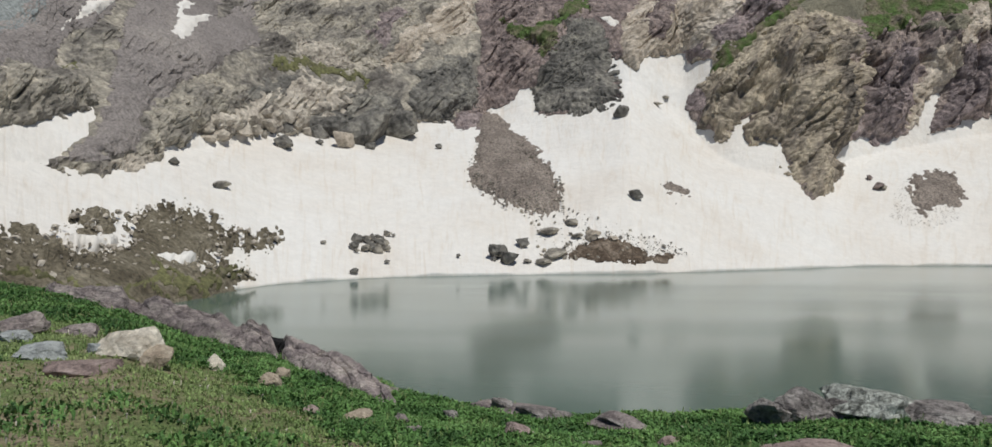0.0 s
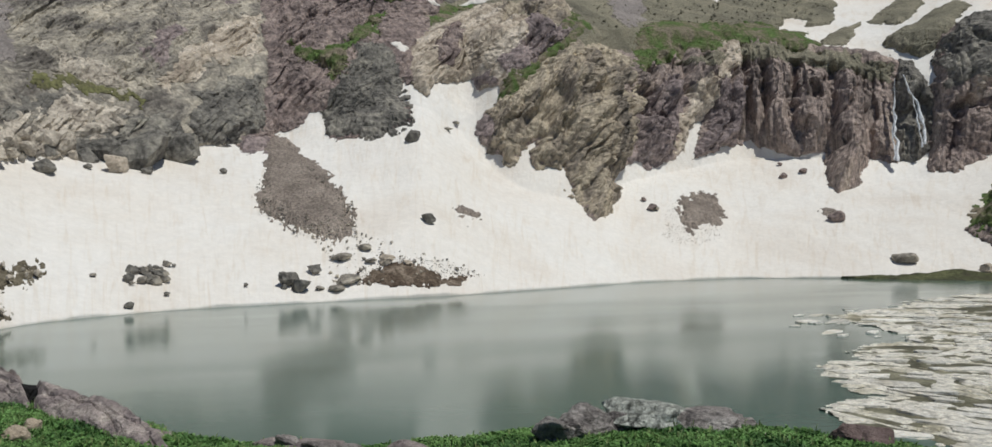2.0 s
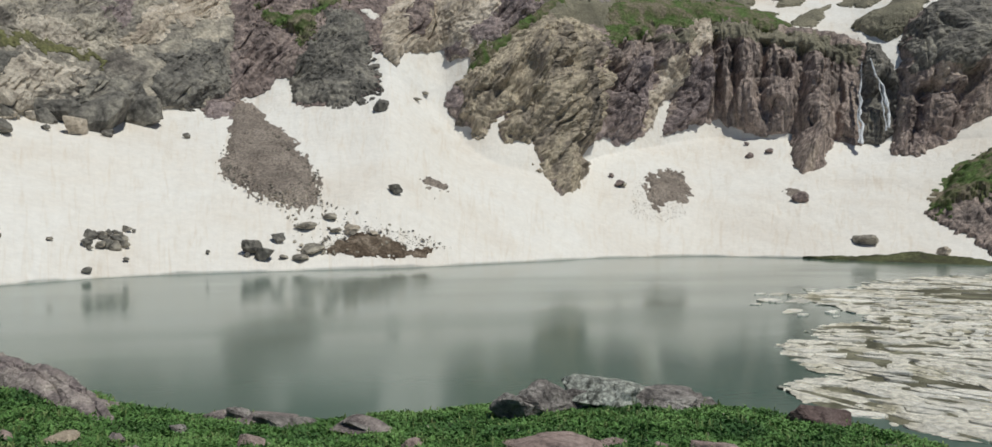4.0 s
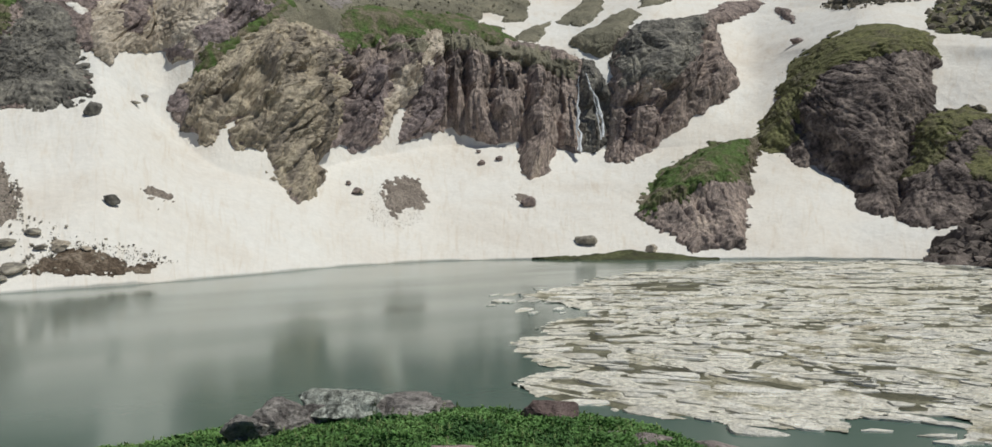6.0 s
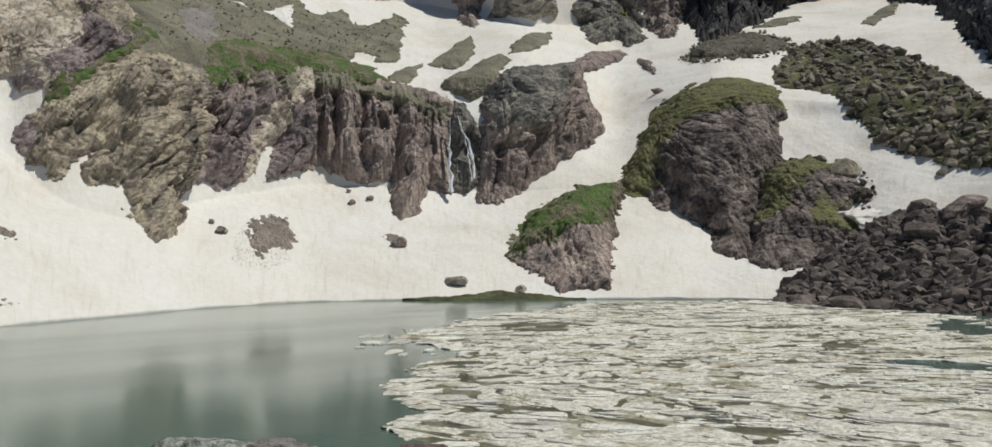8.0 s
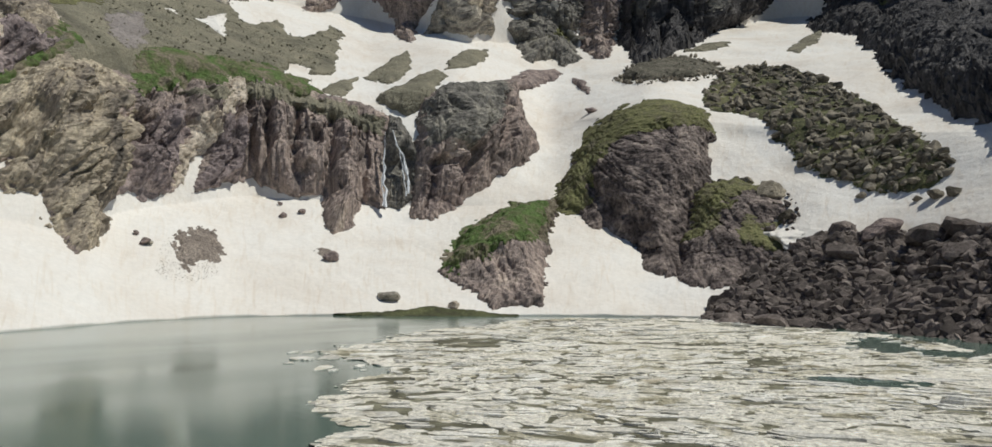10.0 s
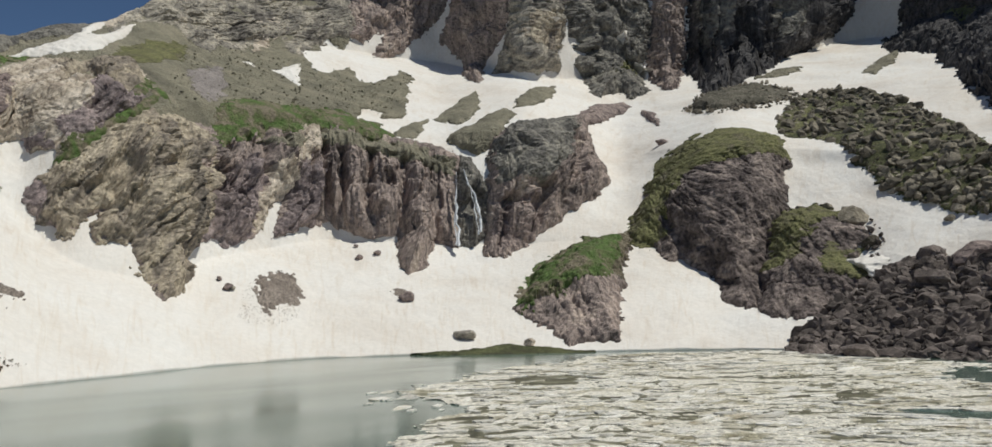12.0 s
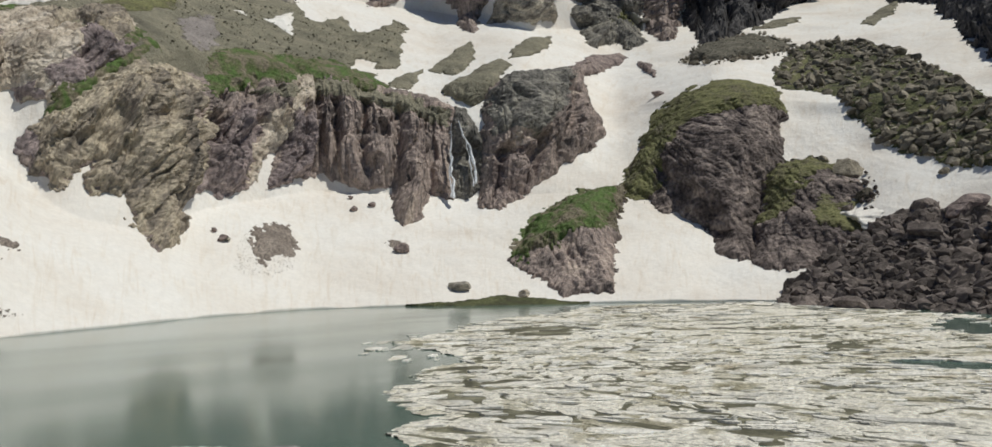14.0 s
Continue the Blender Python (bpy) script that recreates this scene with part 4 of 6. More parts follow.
band("mauve_knob", [(12.6, 15.9), (13.2, 17.4), (14.0, 18.3), (13.9, 15.9), (13.4, 13.9), (12.8, 14.6)], ROCK_PURPLE, "scree", "mauve rock")
band("grey_face", [(16.5, 15.0), (17.0, 17.4), (18.0, 20.5), (19.1, 23.6), (20.9, 25.8), (21.1, 22.6), (19.5, 19.3), (18.4, 16.9), (17.4, 14.7)], ROCK_DARK, "crag", "blue grey rock")
band("tan_pillar", [(25.8, 13.9), (26.1, 17.8), (26.4, 21.4), (26.9, 23.8), (27.6, 23.7), (27.8, 20.0), (27.3, 18.3), (26.8, 17.5), (26.6, 15.4)], ROCK_OCHRE, "smooth", "tan pillar")
band("tan_knob", [(27.6, 23.4), (27.8, 27.1), (28.2, 29.7), (29.2, 30.9), (30.0, 29.8), (29.9, 26.3), (29.0, 24.8), (28.4, 23.6)], ROCK_OCHRE, "smooth", "tan knob")
band("olive_crown", [(26.0, 26.4), (28.6, 28.5), (30.7, 29.6), (34.2, 28.9), (37.6, 26.4), (39.1, 25.2), (39.1, 22.9), (35.7, 24.6), (32.3, 25.8), (29.8, 26.3), (26.9, 24.6)], SCREE_OLIVE, "smooth", "olive brown weathered crown")
band("purple_pillar", [(22.5, 12.4), (22.5, 18.4), (24.0, 21.5), (25.4, 24.7), (26.4, 22.3), (26.0, 16.9), (25.7, 13.4), (24.9, 12.5)], ROCK_PURPLE, "cliff", "purple pillar")
band("purple_pillar", [(27.2, 13.6), (27.6, 18.2), (27.8, 22.7), (29.2, 25.1), (29.7, 20.5), (29.7, 15.8), (28.5, 14.4)], ROCK_PURPLE, "cliff", "purple pillar")
band("turf_strip", [(14.1, 19.2), (16.2, 22.7), (19.0, 27.5), (19.9, 31.4), (20.4, 30.0), (19.4, 26.6), (17.1, 22.5), (14.9, 19.2)], GRASS_FAR, "grass", "green turf")
band("turf_cap", [(21.7, 23.4), (22.8, 27.9), (25.6, 29.6), (29.6, 31.9), (32.1, 31.9), (34.7, 30.3), (34.3, 28.7), (31.3, 29.6), (28.0, 28.4), (26.4, 28.5), (24.8, 25.9), (23.2, 23.9)], GRASS_FAR, "grass", "green turf")

rock_sheet("cliff_pillar", [(34.8, 24.0), (35.0, 15.3), (35.1, 11.7), (35.3, 9.5), (35.9, 8.6), (36.8, 9.0), (37.3, 11.6), (37.8, 13.9), (37.9, 24.0), (36.4, 25.5)], ROCK_CLIFF, "dark rounded pillar leaning against the cliff foot", "cliff", 3.2, 1.6, "cliff", 0.3)
rock_sheet("turf_ramp", [(14.0, 18.7), (14.6, 19.1), (15.5, 20.4), (16.7, 22.3), (18.1, 24.5), (19.5, 26.7), (20.6, 28.4), (20.1, 32.2), (19.3, 30.2), (18.0, 26.9), (16.6, 24.7), (15.6, 22.7), (14.6, 21.2)], GRASS_FAR, "green turf ramp slanting across the crag", "turf", 1.3, 1.6, "snow", 0.5, smooth=True)

FALLS = [(39.0, 13.0), (40.0, 12.6), (41.0, 13.8), (41.4, 21.1), (40.8, 23.1), (40.2, 26.3), (39.3, 26.5)]
rock_sheet("waterfall_gorge", FALLS, ROCK_DARK, "dark wet gorge wall behind the waterfall", "cliff", 0.2, 1.0, "cliff", 0.2)
EAST = [(40.9, 11.8), (41.3, 10.9), (42.5, 10.9), (44.4, 13.8), (45.7, 15.9), (46.6, 18.1), (47.2, 18.3), (48.7, 21.0), (49.5, 23.5), (49.0, 27.2), (48.4, 30.3), (48.1, 34.5), (47.9, 38.7), (46.9, 39.5), (44.6, 33.6), (42.4, 31.4), (41.5, 28.8), (41.2, 24.4), (40.9, 21.0), (40.8, 16.8)]
rock_sheet("east_cliff", EAST, ROCK_CLIFF, "rounded purple brown cliff beside the waterfall", "cliff", 3.6, 4.0, "cliff", 0.35)
band("olive_top", [(41.7, 21.1), (41.5, 27.2), (42.4, 30.5), (44.5, 33.0), (46.7, 38.2), (46.5, 30.0), (44.9, 25.5), (44.5, 21.2), (43.2, 22.0)], ROCK_DARK, "none", "grey olive rock")
band("red_foot", [(41.3, 11.3), (41.9, 17.3), (43.6, 20.2), (44.9, 18.4), (44.4, 13.9), (42.5, 11.1)], ROCK_RED, "none", "red brown foot")

# ---- head of the valley ----
def headwall(label, outline, material, thick=1.6, style="cliff", edge=2.2, rag=0.5):
    rock_sheet("headwall_crag", outline, material, label, "crag", thick, edge, style, rag, step=0.11, rise=0.22)


headwall("grey brown fluted crag above the high snow", [(31.6, 105.2), (31.7, 64.2), (32.1, 64.9), (32.9, 63.6), (33.5, 65.9), (34.1, 68.0), (33.8, 63.7), (33.4, 58.5), (34.4, 61.0), (35.5, 63.4), (36.2, 66.5), (36.9, 69.2), (37.5, 71.4), (37.9, 72.4), (38.3, 75.2), (38.5, 108.0)], ROCK_CLIFF)
headwall("dark split crag between snow couloirs", [(39.0, 104.0), (39.0, 77.4), (38.4, 71.8), (38.2, 68.3), (39.0, 63.8), (39.8, 60.4), (39.5, 56.0), (40.0, 51.8), (40.7, 50.1), (41.0, 56.7), (41.5, 60.0), (42.2, 62.9), (42.6, 64.1), (42.9, 71.5), (42.9, 98.0)], ROCK_CLIFF, 2.4)
band("brown_face", [(39.8, 96.0), (39.9, 77.0), (40.3, 63.0), (41.2, 62.0), (42.2, 66.0), (42.6, 96.0)], ROCK_CLIFF, "cliff", "brown face")
headwall("olive brown crag with a thin snow ledge", [(43.0, 98.0), (43.0, 71.3), (42.7, 64.7), (42.2, 58.2), (41.5, 54.3), (42.6, 54.6), (44.7, 53.8), (46.4, 57.3), (46.2, 60.3), (46.4, 64.6), (46.7, 67.2), (46.6, 100.0)], ROCK_GREY, 2.0)
band("ochre_face", [(43.6, 62.0), (44.4, 68.0), (45.9, 68.0), (46.2, 62.0), (45.5, 59.0), (44.2, 59.5)], ROCK_TAN, "scree", "olive tan rock")
headwall("dark crag with snow caught on it", [(46.7, 101.0), (46.7, 74.4), (46.9, 67.7), (47.3, 65.8), (47.1, 62.9), (48.0, 64.0), (47.1, 58.9), (47.7, 56.7), (48.4, 49.8), (49.0, 48.8), (49.7, 51.3), (50.5, 52.6), (51.2, 48.6), (52.1, 51.7), (51.7, 60.2), (51.4, 62.7), (52.0, 62.1), (52.3, 69.9), (52.4, 108.0)], ROCK_DARK, 2.6, "cliff")
band("turf_ledge", [(49.4, 58.5), (49.8, 62.6), (50.9, 62.8), (51.1, 57.8), (50.3, 56.5)], GRASS_MOSS, "grass", "olive turf")
headwall("grey brown rock pillar of the headwall", [(52.4, 110.0), (52.5, 80.0), (52.2, 68.2), (52.1, 61.4), (52.4, 56.9), (52.8, 53.8), (53.6, 51.3), (54.2, 53.8), (54.6, 61.8), (54.8, 70.1), (54.8, 110.0)], ROCK_CLIFF, 3.4)
# this wall and the last crag have their shade in the rock colour
headwall("dark shaded rock wall at the valley head", [(55.0, 110.0), (54.9, 70.1), (54.7, 61.5), (54.8, 58.2), (55.2, 58.8), (55.5, 52.4), (56.0, 48.0), (56.7, 46.7), (57.9, 51.1), (59.4, 56.7), (60.0, 59.6), (61.0, 66.0), (61.8, 68.4), (62.7, 71.4), (63.7, 74.9), (64.5, 79.2), (65.3, 84.2), (65.7, 118.0)], ROCK_SHADED, 0.8, "headwall")
band("brown_face", [(55.3, 110.0), (55.3, 72.0), (56.2, 64.0), (57.0, 70.0), (57.2, 110.0)], ROCK_DARK, "none", "grey brown face")
band("dark_buttress", [(59.6, 112.0), (59.4, 80.0), (60.2, 70.0), (61.4, 74.0), (61.6, 112.0)], ROCK_DARK, "none", "dark grey buttress")
headwall("dark broken crag above the snow slope", [(68.0, 122.0), (68.0, 83.6), (67.9, 76.7), (67.1, 72.0), (67.3, 62.6), (68.2, 61.4), (69.4, 59.3), (69.9, 54.9), (70.6, 47.4), (71.1, 42.4), (71.8, 37.8), (72.5, 35.2), (74.6, 27.4), (77.4, 22.0), (79.6, 18.0), (82.6, 28.1), (83.1, 72.5)], ROCK_SHADED, 7.0, "crag", 6.0, 0.9)
band("turf_ledge", [(70.0, 72.0), (71.6, 72.5), (73.0, 66.5), (71.6, 62.4)], GRASS_MOSS, "grass", "olive turf")
for spot in ([(43.9, 63.2), (44.6, 65.9), (45.6, 68.4), (45.5, 66.9), (44.8, 64.9)], [(49.6, 68.4), (50.2, 69.8), (50.8, 71.4), (50.8, 67.6), (50.3, 68.2), (50.4, 65.6), (49.8, 66.4)], [(51.3, 63.5), (51.8, 63.2), (52.4, 60.8), (52.2, 58.0), (51.8, 59.7)]):
    tagged(new("snow_patch", patch("snow_patch", spot, SNOW, 6.5, 0.5, "snow", 0.4, step=0.12, rise=0.25, smooth=True)), "small snow patch caught on the headwall", "snow", "snow patches")

for text, spot in (("olive scree patch between snow tongues", [(37.6, 35.1), (38.7, 39.8), (40.5, 46.8), (40.7, 41.7), (40.1, 34.9), (39.6, 34.0)]),
                   ("olive scree patch between snow tongues", [(42.9, 38.4), (43.7, 43.7), (44.6, 48.2), (45.9, 50.8), (45.7, 44.5), (44.6, 40.0)]),
                   ("grey scree patch above the cliff", [(34.7, 30.1), (35.5, 32.7), (37.3, 36.0), (36.9, 32.5), (36.2, 29.8)]),
                   ("brown scree tongue on the high snow", [(65.5, 52.3), (66.8, 60.0), (67.9, 63.4), (67.3, 55.6), (66.2, 50.9)])):
    rock_sheet("scree_patch", spot, SCREE_OLIVE, text, "scree", 0.3, 0.6, "scree", 0.35)
rock_sheet("cliff_ledge", [(38.3, 29.7), (39.8, 32.3), (41.5, 36.6), (42.4, 38.3), (43.2, 36.1), (42.4, 31.9), (41.6, 28.2), (40.7, 26.5), (39.4, 27.8)], SCREE_OLIVE, "stony brown ledge above the waterfall", "rock", 0.8, 0.8, "slope", 0.35)
rock_sheet("cliff_ledge", [(46.7, 37.8), (47.6, 41.1), (48.6, 45.8), (50.6, 47.3), (51.1, 45.5), (50.3, 43.2), (49.3, 40.5), (48.2, 37.8)], ROCK_RED, "red brown rock lip in the snow", "rock", 1.0, 0.7, "slope", 0.3)
rock_sheet("cliff_ledge", [(51.6, 44.1), (52.6, 42.1), (52.9, 37.4), (52.2, 39.6)], ROCK_RED, "red brown rock in the snow", "rock", 0.8, 0.7, "slope", 0.3)

# ---- right side: knolls and boulder fields ----
TOE = [(42.9, 4.1), (43.5, 5.7), (44.2, 8.0), (46.6, 11.7), (49.1, 13.7), (50.9, 14.3), (50.7, 11.4), (50.3, 8.7), (50.1, 5.6), (50.0, 0.8), (48.9, 0.7), (47.7, 1.2), (46.7, 0.9), (45.6, 2.1), (44.4, 2.8)]
rock_sheet("turf_knoll", TOE, ROCK_CLIFF, "grey brown rock knoll with a green turf top", "knoll", 2.6, 3.0, "dome", 0.45)
band("turf_top", [(43.1, 4.4), (43.4, 7.3), (44.4, 9.3), (46.3, 12.1), (48.7, 14.3), (50.2, 14.4), (50.4, 9.0), (49.6, 7.2), (48.7, 5.6), (47.0, 5.0), (45.3, 4.3), (44.1, 3.4)], GRASS_FAR, "grass", "green turf")
band("earth_neck", [(49.7, 12.8), (50.8, 14.1), (50.6, 10.5), (50.1, 7.1), (49.5, 7.9)], MUD, "scree", "bare earth")
DOME = [(50.8, 13.9), (50.8, 16.9), (51.4, 19.4), (51.9, 22.4), (53.4, 27.0), (55.5, 29.9), (57.5, 29.7), (59.7, 29.3), (60.8, 27.2), (61.0, 24.2), (60.5, 21.9), (60.9, 19.8), (60.8, 17.0), (59.5, 13.6), (59.2, 9.4), (58.7, 4.3), (57.7, 4.3), (56.7, 5.0), (56.0, 7.9), (54.8, 9.1), (54.0, 10.3), (53.0, 9.9), (52.0, 12.3), (51.2, 12.5), (50.7, 12.7)]
rock_sheet("rock_dome", DOME, ROCK_DOME, "rounded grey rock dome with mossy turf", "knoll", 6.0, 7.5, "dome", 0.4)
band("turf_side", [(50.6, 12.6), (50.9, 16.9), (51.9, 22.4), (52.8, 27.0), (54.6, 30.9), (56.6, 31.9), (58.9, 32.2), (60.6, 29.5), (61.0, 25.3), (59.3, 23.8), (57.5, 23.2), (55.9, 21.0), (54.8, 18.4), (54.0, 15.8), (53.2, 14.6), (53.3, 12.6), (52.2, 11.8), (51.3, 11.6)], GRASS_MOSS, "grass", "olive mossy turf")
SHOULDER = [(58.7, 4.1), (59.0, 8.6), (59.3, 13.6), (60.3, 16.7), (61.2, 17.3), (62.7, 17.9), (63.7, 16.4), (64.3, 14.9), (65.1, 13.7), (65.5, 12.5), (64.6, 11.2), (64.2, 10.2), (65.4, 7.4), (63.8, 5.2), (62.4, 3.3), (60.9, 2.8), (59.6, 3.3)]
rock_sheet("rock_shoulder", SHOULDER, ROCK_DOME, "dark grey rock shoulder with yellow green moss", "knoll", 2.8, 4.0, "dome", 0.4)
band("moss_strip", [(59.3, 7.7), (59.3, 11.0), (59.7, 14.1), (60.4, 16.4), (61.4, 17.4), (62.7, 17.9), (63.6, 17.0), (64.1, 15.3), (62.7, 13.9), (61.9, 11.6), (61.5, 8.8), (60.4, 7.4)], GRASS_MOSS, "grass", "yellow green moss")
band("moss_strip", [(62.9, 10.6), (64.2, 10.8), (65.3, 8.9), (65.5, 7.4), (64.0, 6.8), (63.0, 7.6)], GRASS_MOSS, "grass", "yellow green moss")
HIGH_SCREE = [(60.3, 32.6), (60.6, 37.7), (61.4, 42.1), (62.6, 45.7), (63.5, 46.1), (65.7, 44.8), (66.8, 41.6), (67.9, 38.6), (69.3, 33.8), (70.7, 29.3), (71.7, 25.7), (73.4, 21.4), (74.4, 19.5), (75.0, 17.9), (74.8, 16.5), (74.0, 15.4), (73.0, 14.9), (72.0, 14.5), (70.9, 14.8), (69.9, 15.7), (68.8, 16.6), (67.8, 17.3), (66.7, 19.0), (66.1, 20.0), (65.7, 22.2), (65.0, 24.0), (64.5, 25.8), (64.1, 27.2), (62.9, 28.6), (62.1, 29.3), (60.9, 29.9)]
high_scree = rock_sheet("boulder_slope", HIGH_SCREE, MOSS_GROUND, "mossy dark boulder slope between snow tongues", "scree", 0.08, 1.6, "scree", 0.5)
band("moss_patch", [(60.5, 32.6), (61.0, 37.7), (62.2, 39.3), (63.1, 34.5), (62.5, 30.9), (61.3, 30.5)], GRASS_MOSS, "grass", "olive moss")
band("moss_patch", [(68.0, 24.0), (69.6, 24.1), (70.1, 20.0), (68.5, 19.6)], GRASS_MOSS, "grass", "olive moss")
rock_sheet("boulder_slope", [(54.8, 42.0), (56.0, 46.0), (57.6, 48.8), (59.2, 49.8), (60.9, 46.9), (61.6, 45.0), (60.3, 41.8), (58.4, 40.5), (56.3, 38.8)], SCREE_DARK, "low band of dark stones on the snow", "scree", 0.7, 0.9, "slope", 0.4)
rock_sheet("boulder_slope", [(59.1, 53.1), (60.2, 57.5), (61.9, 59.3), (61.8, 56.1), (60.6, 54.3)], SCREE_OLIVE, "thin band of stones on the snow", "scree", 0.5, 0.6, "slope", 0.4)
TALUS_LINE = [(60.0, -0.8), (61.0, 1.0), (62.4, 2.8), (63.7, 4.6), (64.9, 5.9), (65.8, 7.4), (66.9, 8.6), (68.0, 9.0), (69.8, 9.3), (71.2, 8.9), (72.9, 8.8), (74.2, 9.1), (75.5, 9.6), (82.3, 10.5), (84.6, 1.1), (81.9, -0.8), (75.2, -0.8), (73.0, -0.8), (71.4, -0.8), (69.7, -0.8), (67.5, -0.8), (65.3, -0.8), (62.3, -0.8)]
TALUS_PILE = ([(b, h if h > 0.8 else -6.0) for b, h in TALUS_LINE], 5.0, 6.0, "pile", 0.5)
talus = rock_sheet("talus_slope", TALUS_PILE[0], GAP_SHADE, "dark mauve talus slope of loose boulders", "scree", *TALUS_PILE[1:])

for spot in ([(67.6, 0.1), (68.0, 0.7), (69.2, 1.0), (70.4, 0.8), (70.2, 0.2), (69.0, 0.0)], [(70.9, 0.1), (71.3, 0.6), (71.9, 0.7), (71.8, 0.1)], [(72.4, 0.2), (73.0, 0.7), (74.1, 0.8), (73.9, 0.1)], [(63.6, 0.1), (63.9, 0.7), (64.6, 0.8), (64.7, 0.2)], [(64.0, 10.1), (66.6, 9.9), (66.3, 8.3), (65.7, 6.8), (65.4, 7.9), (64.6, 8.8)]):
    tagged(new("snow_patch", patch("snow_patch", spot, SNOW, 1.0, 0.6, "snow", 0.35, under=TALUS_PILE, lift=2.2, smooth=True)), "snow remnant among the talus boulders", "snow", "snow patches")

# ---- gravel and scree lying on the lower snow ----
fan = rock_sheet("scree_fan", [(-2.2, 14.0), (-1.6, 15.3), (-0.2, 15.3), (0.6, 13.3), (1.9, 10.9), (3.2, 9.1), (4.1, 7.2), (4.6, 6.1), (4.4, 4.7), (3.2, 4.2), (1.9, 4.4), (0.6, 4.5), (-0.2, 5.2), (-1.5, 6.0), (-2.0, 6.7), (-1.8, 8.1), (-1.4, 10.1), (-1.1, 12.4)], SCREE_BROWN, "brown scree fan spilling over the snow", "scree", 0.25, 1.2, "scree", 0.4, fringe=0.45)
rock_sheet("gravel_patch", [(26.2, 8.1), (26.8, 8.5), (27.8, 8.7), (28.8, 8.1), (29.1, 6.6), (28.9, 5.6), (27.9, 5.2), (27.5, 4.7), (26.9, 4.6), (26.3, 5.0), (26.1, 5.9), (25.9, 7.0)], SCREE_BROWN, "brown gravel patch melting out of snow", "gravel", 0.2, 0.8, "scree", 0.6, fringe=0.6)
rock_sheet("gravel_patch", [(4.1, 1.0), (5.1, 1.4), (6.0, 1.9), (6.8, 2.5), (7.7, 2.3), (8.5, 2.0), (9.6, 1.6), (10.8, 1.3), (12.4, 0.95), (11.7, 0.75), (9.2, 0.7), (6.6, 0.7), (4.9, 0.8)], EARTH, "dark brown earth strip at the snow edge", "gravel", 0.06, 0.8, "snow", 0.3, fringe=0.2, rise=0.05)
rock_sheet("gravel_patch", [(11.0, 6.7), (11.6, 6.9), (12.4, 6.2), (13.3, 5.3), (12.7, 5.4), (11.6, 5.8)], SCREE_BROWN, "small brown gravel streak on the snow", "gravel", 0.15, 0.5, "scree", 0.3, fringe=0.4)
rock_sheet("gravel_patch", [(34.7, 7.0), (35.2, 6.9), (36.0, 5.9), (35.6, 5.6), (35.0, 6.0)], SCREE_BROWN, "small brown gravel patch on the snow", "gravel", 0.2, 0.5, "scree", 0.3, fringe=0.4)
rock_sheet("gravel_point", [(-42.4, 4.0), (-33.7, 3.6), (-30.5, 3.2), (-29.0, 3.2), (-28.0, 3.0), (-27.0, 2.7), (-25.6, 2.7), (-23.7, 3.0), (-24.1, 3.2), (-26.6, 3.7), (-25.5, 4.2), (-23.7, 3.9), (-21.9, 4.4), (-20.0, 4.7), (-18.4, 4.2), (-17.9, 3.6), (-17.6, 3.2), (-16.1, 2.9), (-14.8, 2.6), (-14.5, 2.1), (-15.3, 1.8), (-16.7, 2.0), (-18.5, 2.0), (-19.3, 1.8), (-18.1, 1.5), (-16.9, 1.1), (-15.9, 0.6), (-15.6, 0.2), (-16.2, 0.0), (-18.9, -0.8), (-27.5, -0.8), (-33.9, -0.8), (-42.5, -0.8)], MUD, "brown gravel and turf point beside the lake", "gravel", 0.12, 0.8, "scree", 0.6, fringe=0.45, rise=0.06)
band("turf_strip", [(-33.8, 1.8), (-24.9, 1.5), (-22.0, 1.3), (-18.9, 0.9), (-16.6, 0.3), (-17.0, 0.2), (-33.8, 1.6)], GRASS_MOSS, "grass", "thin olive turf")
for spot in ([(-24.0, 1.9), (-22.3, 2.0), (-20.1, 1.9), (-19.4, 1.5), (-20.5, 1.3), (-22.3, 1.7)], [(-27.7, 2.8), (-26.3, 3.2), (-24.1, 2.9), (-25.6, 2.5), (-27.0, 2.4)]):
    tagged(new("snow_patch", patch("snow_patch", spot, SNOW, 1.0, 0.5, "snow", 0.3, smooth=True)), "thin snow patch remaining on the gravel", "snow", "snow patches")


def rock_mesh(name, material, seed, size=(1, 1, 1), cuts=10, rough=0.06, subdiv=3, bury=0.3, facet=(0.34, 0.66)):
    """An angular stone: a ball cut by random planes, then roughened; its foot is sunk below z = 0."""
    rng = np.random.default_rng(seed)
    bm = bmesh.new()
    bmesh.ops.create_icosphere(bm, subdivisions=subdiv, radius=1.0)
    v = np.array([q.co[:] for q in bm.verts])
    f = np.array([[q.index for q in t.verts] for t in bm.faces])
    bm.free()
    nrm = rng.normal(size=(cuts, 3))
    nrm /= np.linalg.norm(nrm, axis=1)[:, None]
    off = rng.uniform(*facet, cuts)
    reach = np.where(v @ nrm.T > 0.05, off / np.maximum(v @ nrm.T, 0.05), 9)
    v = v * np.minimum(reach.min(1), 1.0)[:, None]
    v *= (1 + rough * fbm(v * 2.6 + seed * 7.7, 4, seed % 50) + rough * 1.3 * (blocks(v * (1.8, 1.8, 3.2) + seed, seed % 40) - 0.5) + rough * 0.5 * (blocks(v * 5.5 + seed, seed % 40) - 0.5))[:, None]
    lo, hi = v.min(0), v.max(0)
    v = (v - (lo + hi) / 2) / (hi - lo) * np.array(size) * (1, 1, 1 + bury)
    v[:, 2] += size[2] * (0.5 - bury / 2)
    return mesh_of(name, v, f, material)


SEED = [100]


